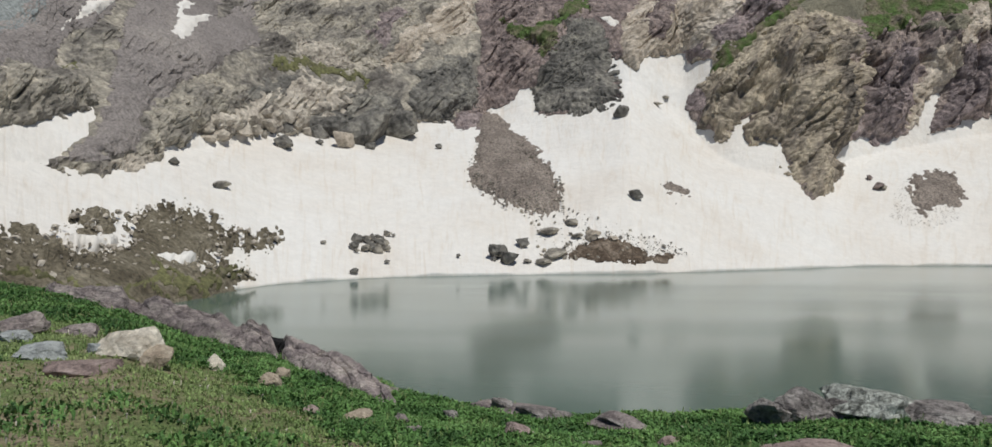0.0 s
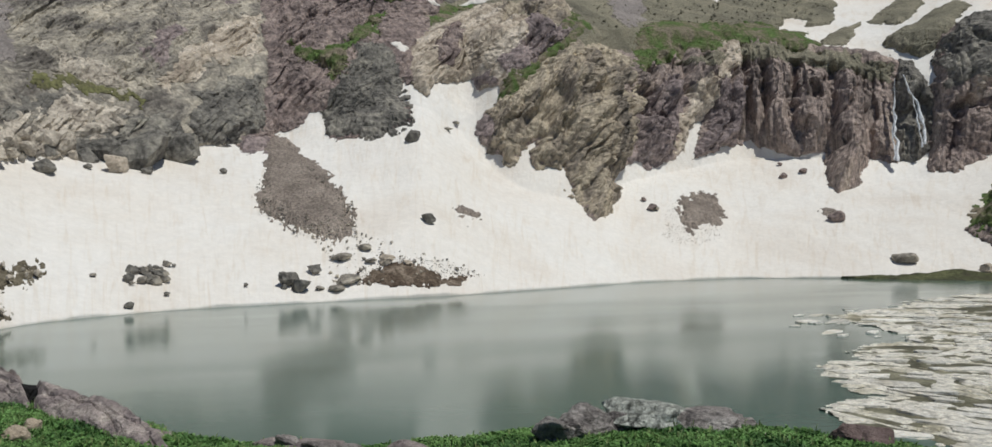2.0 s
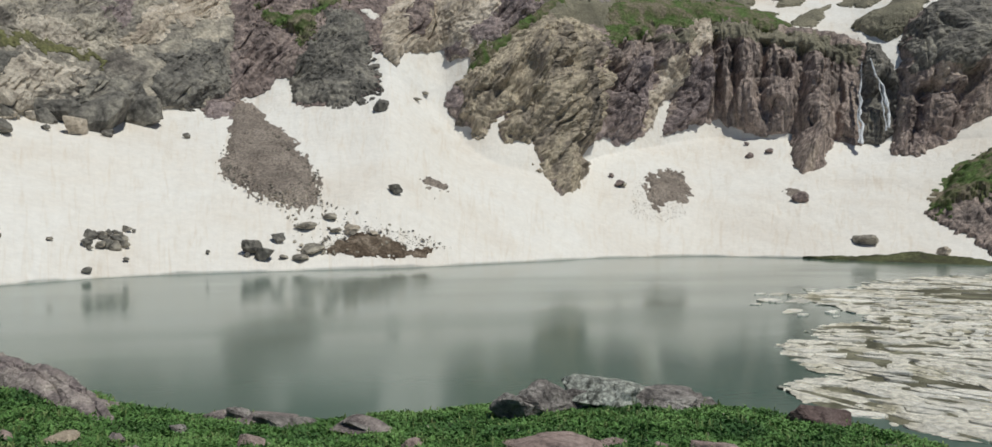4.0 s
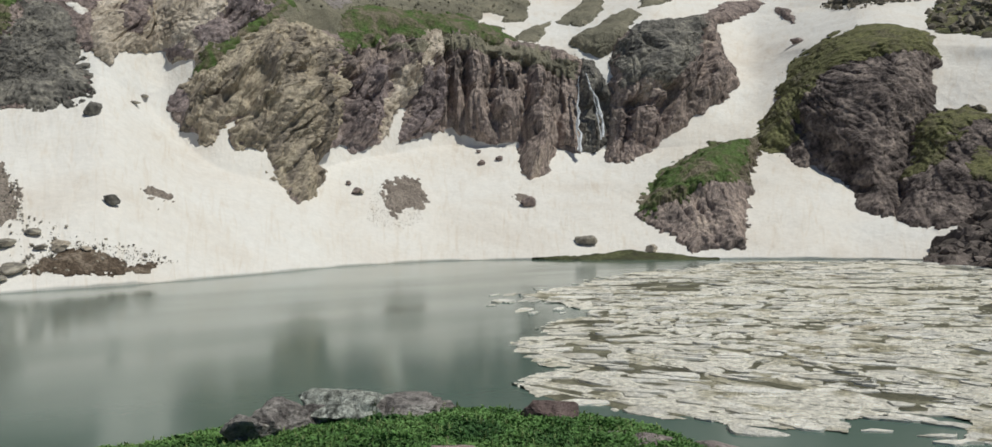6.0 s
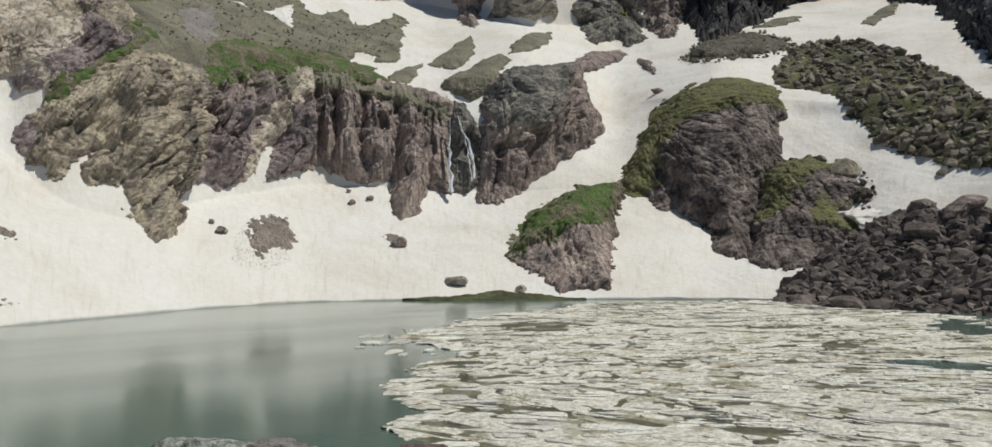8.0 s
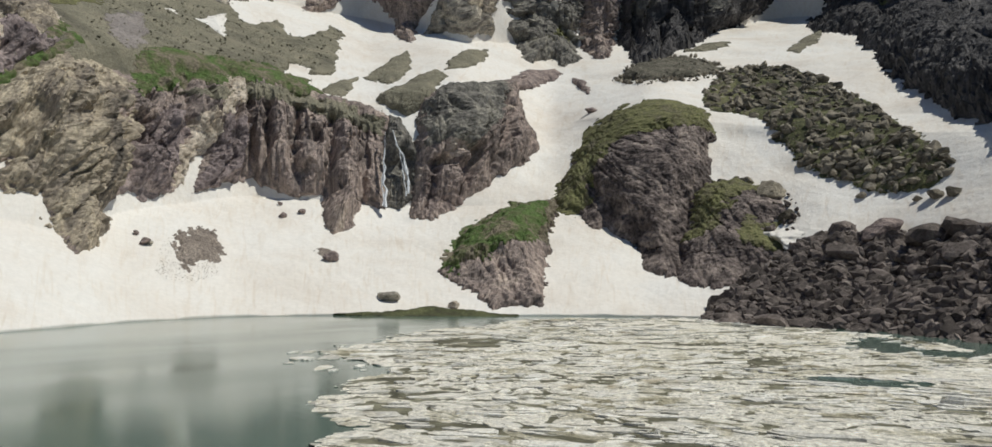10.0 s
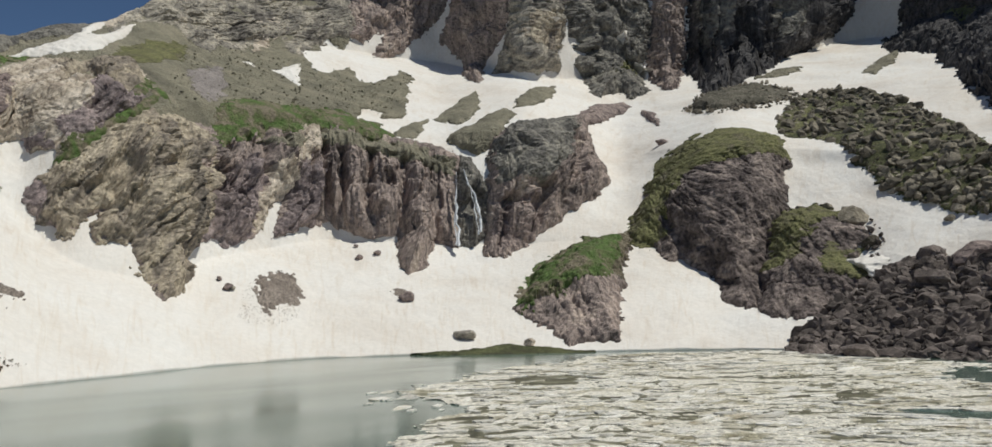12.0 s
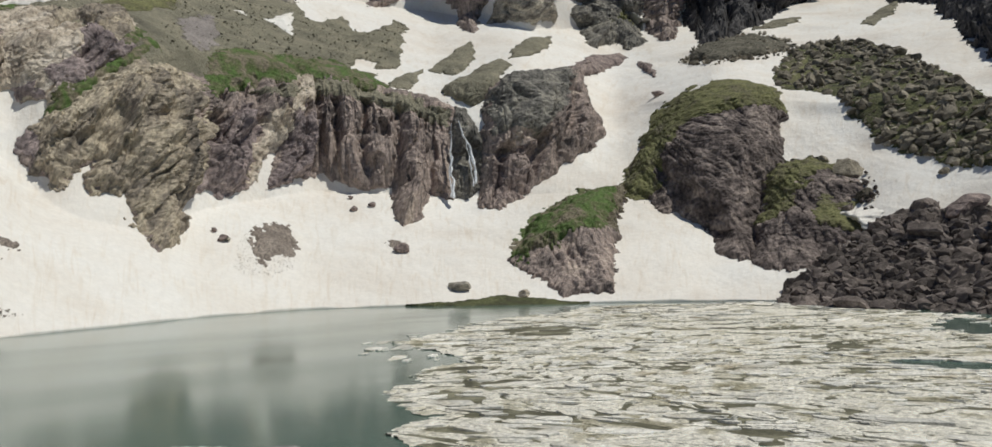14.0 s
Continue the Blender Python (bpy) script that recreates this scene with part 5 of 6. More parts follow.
def on_slope(b, z, lift=0.0, sheet=None):
    p = surface_points([b], [z], sheet)[0]
    return Matrix.Translation((p[0], p[1], p[2] + lift))


def boulder(b, z, w, material, label, flat=0.6, sheet=None):
    """A single stone on the valley side, w metres wide."""
    SEED[0] += 1
    rng = np.random.default_rng(SEED[0])
    ob = new("boulder", rock_mesh("boulder", material, SEED[0], (w, w * rng.uniform(0.7, 0.95), w * flat), rough=0.08))
    ob.matrix_world = on_slope(b, z, 0.1 if sheet is None else -0.1 if sheet is TALUS_PILE else -0.35, sheet) @ Matrix.Rotation(rng.uniform(-0.5, 0.5) - radians(b), 4, "Z")
    return tagged(ob, label, "boulder")


def lay_boulders(mat, label, spots):
    for b, z, w in spots:
        boulder(b, z, w, mat, label, 0.32 if "flat" in label or "buried" in label else 0.55, TALUS_PILE if "talus" in label else HILL_SHEET if "rock band" in label else None)


lay_boulders(ROCK_DARK, "dark grey boulder lying on the snow", [(-14.1, 9.4, 1.7), (-11.8, 9.9, 0.7), (-8.5, 9.8, 1.0), (-3.9, 10.1, 0.7), (8.4, 13.9, 1.8), (9.3, 5.4, 1.2), (-9.6, 0.3, 0.6), (-20.9, 7.3, 0.8)])
lay_boulders(ROCK_DARK, "dark grey boulder beside the lake edge", [(0.1, 1.2, 1.7), (0.9, 0.8, 1.4), (1.8, 1.9, 1.1), (-7.4, 0.8, 0.4), (-0.2, 1.0, 0.5), (-2.6, 1.2, 0.4)])
lay_boulders(ROCK_GREY, "grey brown boulder half buried in snow", [(-18.0, 5.7, 1.3), (3.5, 2.6, 1.7), (3.9, 1.1, 1.8), (5.4, 2.4, 0.9), (24.5, 6.9, 1.3), (10.7, 15.6, 1.2), (11.2, 16.6, 1.0), (-11.6, 2.1, 0.5), (5.1, 3.3, 1.1), (2.1, 0.8, 0.7), (3.2, 0.6, 1.2)])
lay_boulders(ROCK_OCHRE, "tan boulder at the foot of the rocks", [(-10.2, 9.8, 2.3), (6.5, 2.3, 1.3), (7.9, 2.1, 0.7)])
lay_boulders(ROCK_PALE, "pale cream boulder in the rock band", [(-15.3, 11.3, 1.7), (-14.2, 12.1, 2.1), (-13.2, 11.8, 1.9), (-12.0, 13.2, 2.4), (-10.9, 13.9, 2.2), (-16.1, 10.9, 1.4), (-17.0, 10.6, 1.7), (-18.1, 10.0, 1.9), (-18.9, 9.8, 1.5), (-13.8, 11.0, 1.4), (-14.8, 12.7, 1.5), (-12.6, 11.2, 1.4), (-10.0, 14.7, 1.9), (-15.6, 12.3, 1.3), (-11.5, 12.5, 1.7), (-19.2, 10.4, 1.2), (-17.4, 11.4, 1.5), (-10.4, 13.4, 1.6)])
lay_boulders(ROCK_DARK, "large dark grey block of the rock band", [(-8.9, 10.8, 5.8), (-6.9, 11.5, 4.7), (-10.7, 11.0, 3.8), (-6.2, 11.6, 2.5), (-12.0, 11.0, 2.4), (-14.0, 11.3, 1.5)])
pile = np.random.default_rng(41)
for mat, text, count in ((ROCK_DARK, "dark angular stone in a small heap on the snow", 16), (ROCK_GREY, "grey brown angular stone in a small heap on the snow", 10)):
    lay_boulders(mat, text, [(pile.normal(-8.4, 0.75), pile.uniform(1.45, 2.5), 0.3 + 0.75 * pile.random() ** 1.6) for _ in range(count)])
lay_boulders(ROCK_RED, "red brown stone on the snow", [(33.8, 11.3, 1.0), (32.6, 10.7, 1.1), (24.3, 6.8, 1.3), (32.4, 12.4, 0.7), (23.8, 7.9, 0.7), (35.7, 5.5, 1.9)])
lay_boulders(ROCK_RED, "red brown rock half buried in snow", [(53.0, 31.4, 2.4)])
lay_boulders(ROCK_GREY, "flat grey boulder on the snow apron", [(39.6, 1.5, 2.4)])
lay_boulders(ROCK_OCHRE, "tan boulder near the shore", [(43.9, 0.7, 1.3)])
lay_boulders(STONE_OLIVE, "large grey boulder on the shoulder", [(64.6, 14.6, 4.0), (63.2, 16.8, 1.4), (65.5, 11.5, 2.3), (64.8, 12.9, 1.7), (67.5, 37.9, 3.4), (68.6, 35.7, 1.8), (69.9, 14.0, 1.3), (73.0, 13.2, 1.1), (74.0, 13.2, 1.9), (74.9, 13.5, 1.7)])
lay_boulders(ROCK_RED, "large pinkish boulder on top of the talus", [(71.3, 8.5, 5.0)])
lay_boulders(STONE_TALUS_BLUE, "blue grey rounded boulder on the talus", [(73.6, 3.6, 1.4)])
lay_boulders(TALUS, "large mauve boulder on the talus", [(68.8, 9.3, 3.3), (68.9, 7.8, 3.5), (72.0, 7.9, 3.4), (74.2, 7.9, 4.4), (75.7, 9.0, 3.6), (69.6, 6.3, 3.6), (71.2, 7.1, 2.1), (66.9, 6.8, 2.3), (63.5, 3.8, 2.4), (67.2, 3.7, 1.5), (64.4, -0.8, 2.9), (65.7, -0.8, 3.6), (62.3, -0.8, 3.6), (67.4, -0.8, 1.7), (70.4, -0.8, 1.5), (71.0, -0.8, 2.2), (72.4, -0.8, 2.3), (74.5, -0.8, 2.4), (65.0, 3.7, 1.8), (66.1, 2.5, 1.6), (68.3, 1.4, 1.6), (70.4, 2.7, 1.5), (73.1, 0.7, 1.5), (72.2, 4.6, 1.4), (74.5, 6.3, 2.1), (76.4, 6.5, 3.4), (76.9, 1.8, 2.5), (63.5, 0.4, 1.9), (68.3, -0.8, 1.9), (66.2, 5.8, 1.8)])


def strewn(name, outline, count, sizes, material, label, seed, lift=0.3, big=2.2, singles=0, parent=None, sheet=None):
    """Loose stones spread over a patch of the valley side: the largest as parts of the slope, the rest in one mesh."""
    rng = np.random.default_rng(seed)
    line = np.array(outline)
    b, z = rng.uniform(line[:, 0].min(), line[:, 0].max(), count * 4), rng.uniform(line[:, 1].min(), line[:, 1].max(), count * 4)
    ok = edge_distance(b, z, line) > 0
    b, z = b[ok][:count], z[ok][:count]
    p = surface_points(b, z, sheet)
    scale = np.sort(sizes[0] + (sizes[1] - sizes[0]) * rng.random(len(p)) ** big)[::-1]
    kinds = [rock_mesh("stone", material, 900 + seed * 10 + k, (1, 0.6 + 0.06 * k, 0.3 + 0.045 * k), cuts=6 + k, rough=0.02, subdiv=2 if sizes[1] > 0.6 else 1, facet=(0.18, 0.5)) for k in range(6)]
    kinds += [rock_mesh("stone", material, 905 + seed * 10 + k, (1, 0.6 + 0.06 * k, 0.3 + 0.045 * k), cuts=6 + k, rough=0.02, subdiv=1, facet=(0.18, 0.5)) for k in range(6)]
    shapes = []
    for me in kinds:
        v, f = np.empty(len(me.vertices) * 3), np.empty(len(me.polygons) * 3, np.int32)
        me.vertices.foreach_get("co", v)
        me.loops.foreach_get("vertex_index", f)
        shapes.append((v.reshape(-1, 3), f.reshape(-1, 3)))
    vs, fs, base = [], [], 0
    for k, (q, s) in enumerate(zip(p, scale)):
        pick = rng.integers(6) + (0 if s > 0.75 else 6)
        turn = Euler((rng.normal(0, 0.6), rng.normal(0, 0.6), rng.uniform(0, 6.28)))
        up = lift + (0.1 if k % 3 else 0.0)
        if k < singles:
            ob = part("stone", kinds[pick], parent)
            ob.matrix_world = Matrix.LocRotScale(Vector(q) + Vector((0, 0, up)), turn, (s, s, s))
            continue
        v, f = shapes[pick]
        vs.append(v * s @ np.array(turn.to_matrix()).T + q + (0, 0, up))
        fs.append(f + base)
        base += len(v)
    if not singles:
        for me in kinds:
            bpy.data.meshes.remove(me)
    return tagged(new(name, mesh_of(name, np.concatenate(vs), np.concatenate(fs), material)), label, "stones", kind="stuff")


strewn("talus_stones", TALUS_LINE, 20000, (0.16, 2.3), TALUS, "loose dark mauve talus boulders above the lake", 1, 0.0, 9.0, 280, talus, TALUS_PILE)
TALUS_FOOT = [(60.5, -1.0), (61.5, 1.5), (64, 3.5), (68, 4.5), (80, 5.5), (80, -1.0)]
strewn("foot_stones", TALUS_FOOT, 1500, (0.2, 2.6), TALUS, "loose dark boulders along the water at the talus foot", 9, -0.05, 5.0, 60, talus, TALUS_PILE)
strewn("slope_stones", HIGH_SCREE, 4200, (0.10, 2.2), STONE_OLIVE, "loose dark stones on the mossy slope", 2, -0.16, 6.0, 180, high_scree, (HIGH_SCREE, 0.08, 1.6, "scree", 0.5))
strewn("slope_rubble", [(20.0, 30.0), (21.5, 45.0), (24.0, 49.0), (28.0, 50.0), (31.5, 46.5), (33.5, 46.0), (35.6, 52.0), (35.6, 39.0), (34.0, 35.5), (30.0, 34.5), (24.0, 31.0)], 1400, (0.1, 0.6), SCREE_OLIVE, "loose olive brown stones on the slope", 13, 0.0, 4.0, 0, None, (UPPER, 0.4, 1.0, "slope", 0.5))
strewn("band_stones", [(54.3, 41.0), (55.8, 47.5), (57.6, 50.9), (59.4, 51.2), (61.3, 47.6), (61.9, 44.4), (60.3, 40.0), (58.3, 38.9), (56.3, 37.3)], 800, (0.2, 1.6), STONE_OLIVE, "dark stones scattered along the snow basin", 11, 0.05)
strewn("gully_stones", [(64.0, 11.6), (64.6, 15.1), (65.9, 14.5), (66.4, 11.8), (65.8, 9.0), (64.8, 8.7)], 60, (0.3, 1.3), TALUS, "loose stones beside the rock shoulder", 3, 0.2)
strewn("fan_stones", [(-1.7, 6.0), (-1.9, 8.4), (-0.9, 10.5), (0.6, 11.2), (2.8, 9.1), (4.3, 6.9), (4.7, 4.6), (2.8, 3.9), (0.6, 4.3)], 1100, (0.05, 0.3), ROCK_GREY, "small stones on the scree fan", 4, 0.3, 2.2, 120, fan)
strewn("fan_stones", [(-0.2, 4.5), (4.9, 4.6), (7.4, 3.6), (12.5, 1.6), (12.5, 1.0), (4.1, 0.9), (2.4, 1.3), (2.3, 3.6)], 240, (0.06, 0.4), ROCK_GREY, "stones scattered below the scree fan", 5, 0.02)
strewn("point_stones", [(-33.8, 3.2), (-28.7, 2.9), (-26.6, 3.9), (-20.0, 4.7), (-17.7, 3.8), (-16.9, 3.0), (-14.3, 2.4), (-14.5, 1.9), (-18.9, 1.9), (-16.2, 0.8), (-15.8, 0.2), (-33.8, 1.7)], 500, (0.1, 0.5), ROCK_PALE, "pale stones scattered over the gravel point", 6, 0.3, 3.0)
strewn("strip_stones", [(3.6, 1.0), (4.5, 1.7), (6.6, 2.9), (9.1, 2.5), (11.6, 1.7), (13.2, 1.1), (11.2, 0.9), (7.0, 0.85)], 900, (0.03, 0.14), EARTH, "fine brown grit melting out around the earth strip", 12, 0.0)
strewn("melt_stones", [(24.9, 4.0), (25.3, 7.0), (26.4, 8.9), (27.2, 8.0), (27.0, 5.2), (28.8, 5.0), (28.7, 3.8), (27.2, 3.0), (25.8, 3.2)], 900, (0.03, 0.12), SCREE_BROWN, "grit melting out of the snow", 7, 0.0)
strewn("crag_stones", [(-19.9, 8.4), (-19.9, 9.7), (-13.2, 11.3), (-5.5, 12.1), (-5.5, 11.5), (-12.0, 10.8), (-19.2, 9.5)], 70, (0.15, 0.8), ROCK_GREY, "small stones below the rocks", 8, 0.05)

# low turf spit at the far shore
rock_sheet("shore_spit", [(35.9, 0.1), (38.0, 0.25), (40.8, 0.3), (41.6, 0.55), (42.6, 0.65), (43.8, 0.4), (46.4, 0.2), (48.3, 0.05), (47.7, -0.8), (42.2, -0.8)], GRASS_DARK, "low dark turf spit along the far shore", "shore", 0.05, 0.4, "snow", 0.12, rise=0.05)


# ---- waterfall ----
def fall_ribbon(points, widths, parent, seed):
    """A strand of falling water: a thick rippled ribbon between points on the gorge wall."""
    pts = [slope_point(np.array([b]), np.array([z]))[0] for b, z in points]
    t = np.linspace(0, len(pts) - 1, 60)
    c = np.stack([np.interp(t, range(len(pts)), [p[k] for p in pts]) for k in range(3)], 1)
    w = np.interp(t, range(len(pts)), widths)
    d = c[:, :2].mean(0)
    d /= np.hypot(*d)
    c[:, :2] -= d * 2.6
    side = np.array([d[1], -d[0], 0])
    c += side * (0.12 * fbm(np.stack([t * 2.3, 0 * t, 0 * t + seed], 1), 2, 9))[:, None]
    v = []
    for u in np.linspace(0, 2 * np.pi, 12, endpoint=False):
        wob = 1 + 0.7 * fbm(np.stack([t * 3.1, np.full_like(t, math.cos(u)), 0 * t + seed], 1), 3, 7)
        v.append(c + side * (np.cos(u) * w * wob / 2)[:, None] - np.append(d, 0) * (np.sin(u) * 0.35 * wob)[:, None])
    v = np.stack(v, 0).reshape(-1, 3)
    i = np.arange(len(v)).reshape(12, 60)
    j = np.roll(i, -1, 0)
    part("strand", mesh_of("strand", v, np.stack([i[:, :-1], j[:, :-1], j[:, 1:], i[:, 1:]], -1).reshape(-1, 4), FALL, True), parent)


falls = tagged(new("waterfall"), "thin white twin waterfall in a dark gorge", "waterfall")
fall_ribbon([(39.1, 23.4), (39.1, 20.1), (39.1, 17.3), (39.2, 15.0), (39.3, 12.6)], (0.1, 0.15, 0.3, 0.35, 0.45), falls, 1)
fall_ribbon([(39.1, 19.9), (39.0, 17.3), (39.0, 15.0), (39.1, 12.8)], (0.05, 0.12, 0.16, 0.2), falls, 2)
fall_ribbon([(39.6, 23.8), (40.0, 21.4), (40.4, 19.4), (40.7, 16.8), (40.8, 14.7)], (0.2, 0.28, 0.34, 0.38, 0.3), falls, 3)
fall_ribbon([(39.8, 22.6), (40.1, 20.5), (40.3, 18.2), (40.5, 16.2), (40.6, 14.3)], (0.06, 0.12, 0.18, 0.22, 0.16), falls, 4)


# ---- floating ice ----
ICE_LINE = [(62.7, 54.4), (82.6, 47.1), (78.5, 38.9), (72.8, 24.0), (55.6, 8.7), (42.0, 0.1), (24.7, 0.1), (18.6, 6.2), (17.0, 9.2), (15.3, 11.9), (14.9, 13.7), (14.7, 15.0), (13.5, 17.0), (12.9, 17.9), (13.1, 18.9), (13.9, 20.7), (16.8, 21.8), (17.0, 25.2), (21.2, 27.1), (24.8, 32.1), (26.8, 39.9), (35.0, 44.7), (43.2, 48.9)]

SILT_SPOTS = ([(38.4, 42.3), (41.6, 42.5), (44.1, 40.5), (41.4, 37.1), (37.8, 36.6), (35.9, 38.2)], [(21.9, 17.7), (23.0, 17.9), (23.6, 17.3), (22.5, 16.6), (21.6, 16.8)])
LEADS = ([(18.1, 11.6), (19.2, 11.4), (19.7, 10.8), (18.1, 9.8), (17.2, 10.1), (17.3, 10.9)], [(39.8, 16.5), (41.9, 15.6), (41.0, 14.0), (41.8, 12.8), (40.4, 13.2), (38.3, 15.3)], [(64.2, 23.9), (67.9, 23.8), (63.8, 21.0), (59.5, 18.1), (60.9, 14.9), (57.7, 14.2), (56.1, 17.8), (58.3, 21.2)])


def build_ice():
    rng = np.random.default_rng(3)
    line = np.array(ICE_LINE)
    pack = tagged(new("ice_pack"), "broken grey white ice floes covering half the lake", "ice")
    # fused ice between the floes, parted by thin dark cracks
    lo, hi = line.min(0), line.max(0)
    turn = np.array([[math.cos(-0.55), -math.sin(-0.55)], [math.sin(-0.55), math.cos(-0.55)]])
    bb, rr = (a.ravel() for a in np.meshgrid(np.radians(np.arange(8, 92, 0.13)), np.geomspace(11, 92, 420), indexing="ij"))
    gx, gy = np.sin(bb) * rr, np.cos(bb) * rr
    q = np.stack([gx, gy, 0 * gx], 1)
    d = edge_distance(gx + 1.5 * fbm(q * 0.15, 3, 2) + 0.5 * fbm(q * 1.2, 3, 5), gy + 1.5 * fbm(q * 0.15, 3, 3) + 0.5 * fbm(q * 1.2, 3, 6), line)
    for lead in LEADS:
        d = np.minimum(d, -edge_distance(gx + 0.4 * fbm(q * 1.2, 2, 5), gy + 0.4 * fbm(q * 1.2, 2, 6), np.array(lead)))
    s = np.stack([gx + 5 * fbm(q * 0.05, 2, 31), gy + 5 * fbm(q * 0.05, 2, 32)], 1) @ turn * (0.28, 1.0)
    s = np.stack([s[:, 0] + 0.35 * fbm(q * 0.6, 2, 33), s[:, 1] + 0.35 * fbm(q * 0.6, 2, 34), 0 * gx], 1)
    # nearer by, the cracks swing round towards the bank
    swing = np.clip((37 - rr) / 8, 0, 1) * np.clip((np.degrees(bb) - 34) / 6, 0, 1)
    s2 = np.stack([0.28 * (0.12 * gx - 0.99 * gy + 4 * fbm(q * 0.06, 2, 35)), 0.99 * gx + 0.12 * gy + 3 * fbm(q * 0.06, 2, 36) + 0.3 * fbm(q * 0.6, 2, 34), 0 * gx], 1)
    s = np.where((swing > 0.15 + 0.7 * vnoise(q * 0.15, 42))[:, None], s2, s)
    crack = np.zeros(len(gx))
    for size, width, where in ((0.5, 0.035, 0.2), (1.0, 0.06, 0.3), (2.1, 0.07, 0.36)):
        line_of = np.exp(-((vnoise(s * size, int(size * 40)) - 0.5) / width) ** 2)
        crack = np.maximum(crack, line_of * np.clip((vnoise(q * 0.22, int(size * 50)) - where) * 8, 0, 1))
    z = 0.035 + 0.03 * fbm(s * 0.8, 3, 36) + 0.02 * fbm(q * 2.2, 2, 37) - 0.11 * crack - 0.09 * np.clip(0.9 * np.maximum(*(edge_distance(gx, gy, np.array(spot)) for spot in SILT_SPOTS)) + 1.2 * fbm(q * 0.9, 3, 8), 0, 1.2)
    f = grid_faces(len(np.unique(bb)), 420)
    f = f[(d[f] > 0.5).all(1)]
    used, inv = np.unique(f, return_inverse=True)
    # dark sheet below the ice: silty patches, and crack shade put into its colour
    bed = f[(d[f] > 0.8).all(1)]
    spots, where = np.unique(bed, return_inverse=True)
    part("silt_shade", mesh_of("silt_shade", np.stack([gx, gy, 0.004 + 0 * gx], 1)[spots], where.reshape(-1, 4)[:, ::-1], SILT_SHADE, True), pack, "dark brown silty bed, crack shade in its colour")
    part("slush", mesh_of("slush", np.stack([gx, gy, z], 1)[used], inv.reshape(-1, 4)[:, ::-1], SLUSH, True), pack, "grey brown fused slush and ice")
    # floes: crowded cells of uneven size, each with a ragged rim
    pts = []
    y = lo[1]
    while y < hi[1]:
        x = lo[0]
        while x < hi[0]:
            cell = 0.36 + math.hypot(x, y) * 0.004
            pts.append((x + rng.uniform(-0.9, 0.9) * cell, y + rng.uniform(-0.9, 0.9) * cell))
            x += cell
        y += 0.36 + math.hypot(lo[0] + 10, y) * 0.004
    pts = np.array(pts)
    far = np.hypot(pts[:, 0], pts[:, 1])
    q = np.stack([pts[:, 0], pts[:, 1], 0 * far], 1)
    d = edge_distance(pts[:, 0] + 2 * fbm(q * 0.12, 3, 2), pts[:, 1] + 2 * fbm(q * 0.12, 3, 3), line)
    keep = (d > -1.5) & (far > 11.5) & (rng.random(len(far)) < 0.11 + 0.89 * vnoise(q * 0.4, 21) ** 2.2)
    pts, far, d, q = pts[keep], far[keep], d[keep], q[keep]
    near = np.concatenate([np.argpartition(((pts[k:k + 500, None] - pts[None]) ** 2).sum(2), 23, axis=1)[:, :23] for k in range(0, len(pts), 500)])
    # the drift swirls: the long axis of the floes turns slowly from place to place
    drift = -0.5 + 1.2 * fbm(q * 0.07, 2, 41) - 0.85 * np.clip((37 - far) / 8, 0, 1) * np.clip((np.degrees(np.arctan2(pts[:, 0], pts[:, 1])) - 34) / 6, 0, 1)
    spin = np.stack([np.stack([np.cos(drift), np.sin(drift)], 1), np.stack([-np.sin(drift), np.cos(drift)], 1)], 1)
    slim = np.stack([0.32 + 0.14 * rng.random(len(pts)), np.ones(len(pts))], 1)
    m = 15
    ang = np.linspace(0, 2 * np.pi, m, endpoint=False) + rng.uniform(-0.22, 0.22, (len(pts), m))
    way = np.stack([np.cos(ang), np.sin(ang)], 2)
    to = np.einsum("ijk,ilk->ijl", pts[near] - pts[:, None], spin) * slim[:, None]
    length = np.sqrt((to ** 2).sum(2))
    loose = np.clip(fbm(q * 0.1, 3, 23) + 0.6 * rng.random(len(pts)) - 0.3, 0.0, 1.0)
    gap = -0.03 + 0.06 * rng.random(len(pts)) + far * 0.0003 + 0.2 * loose ** 2
    cosine = np.einsum("imk,ijk->imj", way, to) / np.maximum(length, 1e-6)[:, None]
    rad = np.where((cosine > 0.08) & (length > 1e-6)[:, None], (length / 2 - gap[:, None])[:, None] / np.maximum(cosine, 0.08), 9).min(2)
    ragged = rng.uniform(0.55, 1.2, rad.shape)
    rad = np.clip(rad, 0.02, np.clip(0.35 + 0.16 * d, 0.3, 1.1)[:, None]) * (0.5 * ragged + 0.25 * np.roll(ragged, 1, 1) + 0.25 * np.roll(ragged, -1, 1))
    rim = np.einsum("iml,ilk->imk", way * rad[:, :, None] / slim[:, None], spin)
    hole = fbm(q * 0.16, 4, 8)
    ok = (d > rng.uniform(-0.3, 1.0, len(d))) & (hole < rng.normal(0.75, 0.14, len(d))) & (rng.random(len(d)) < 0.6)
    for lead in LEADS:
        ok &= edge_distance(pts[:, 0], pts[:, 1], np.array(lead)) < 0
    for spot in SILT_SPOTS:
        ok &= (edge_distance(pts[:, 0], pts[:, 1], np.array(spot)) < 0) | (rng.random(len(d)) < 0.12)
    order = np.argsort(np.hypot(pts[:, 0] - 14, pts[:, 1] - 14))
    vs, fs, base = [], [], 0
    i = np.arange(m)
    j = (i + 1) % m
    f = np.concatenate([np.stack([np.full(m, 3 * m), i, j], 1)] + [np.concatenate([np.stack([k * m + i, k * m + m + i, k * m + m + j], 1), np.stack([k * m + i, k * m + m + j, k * m + j], 1)]) for k in (0, 1)])
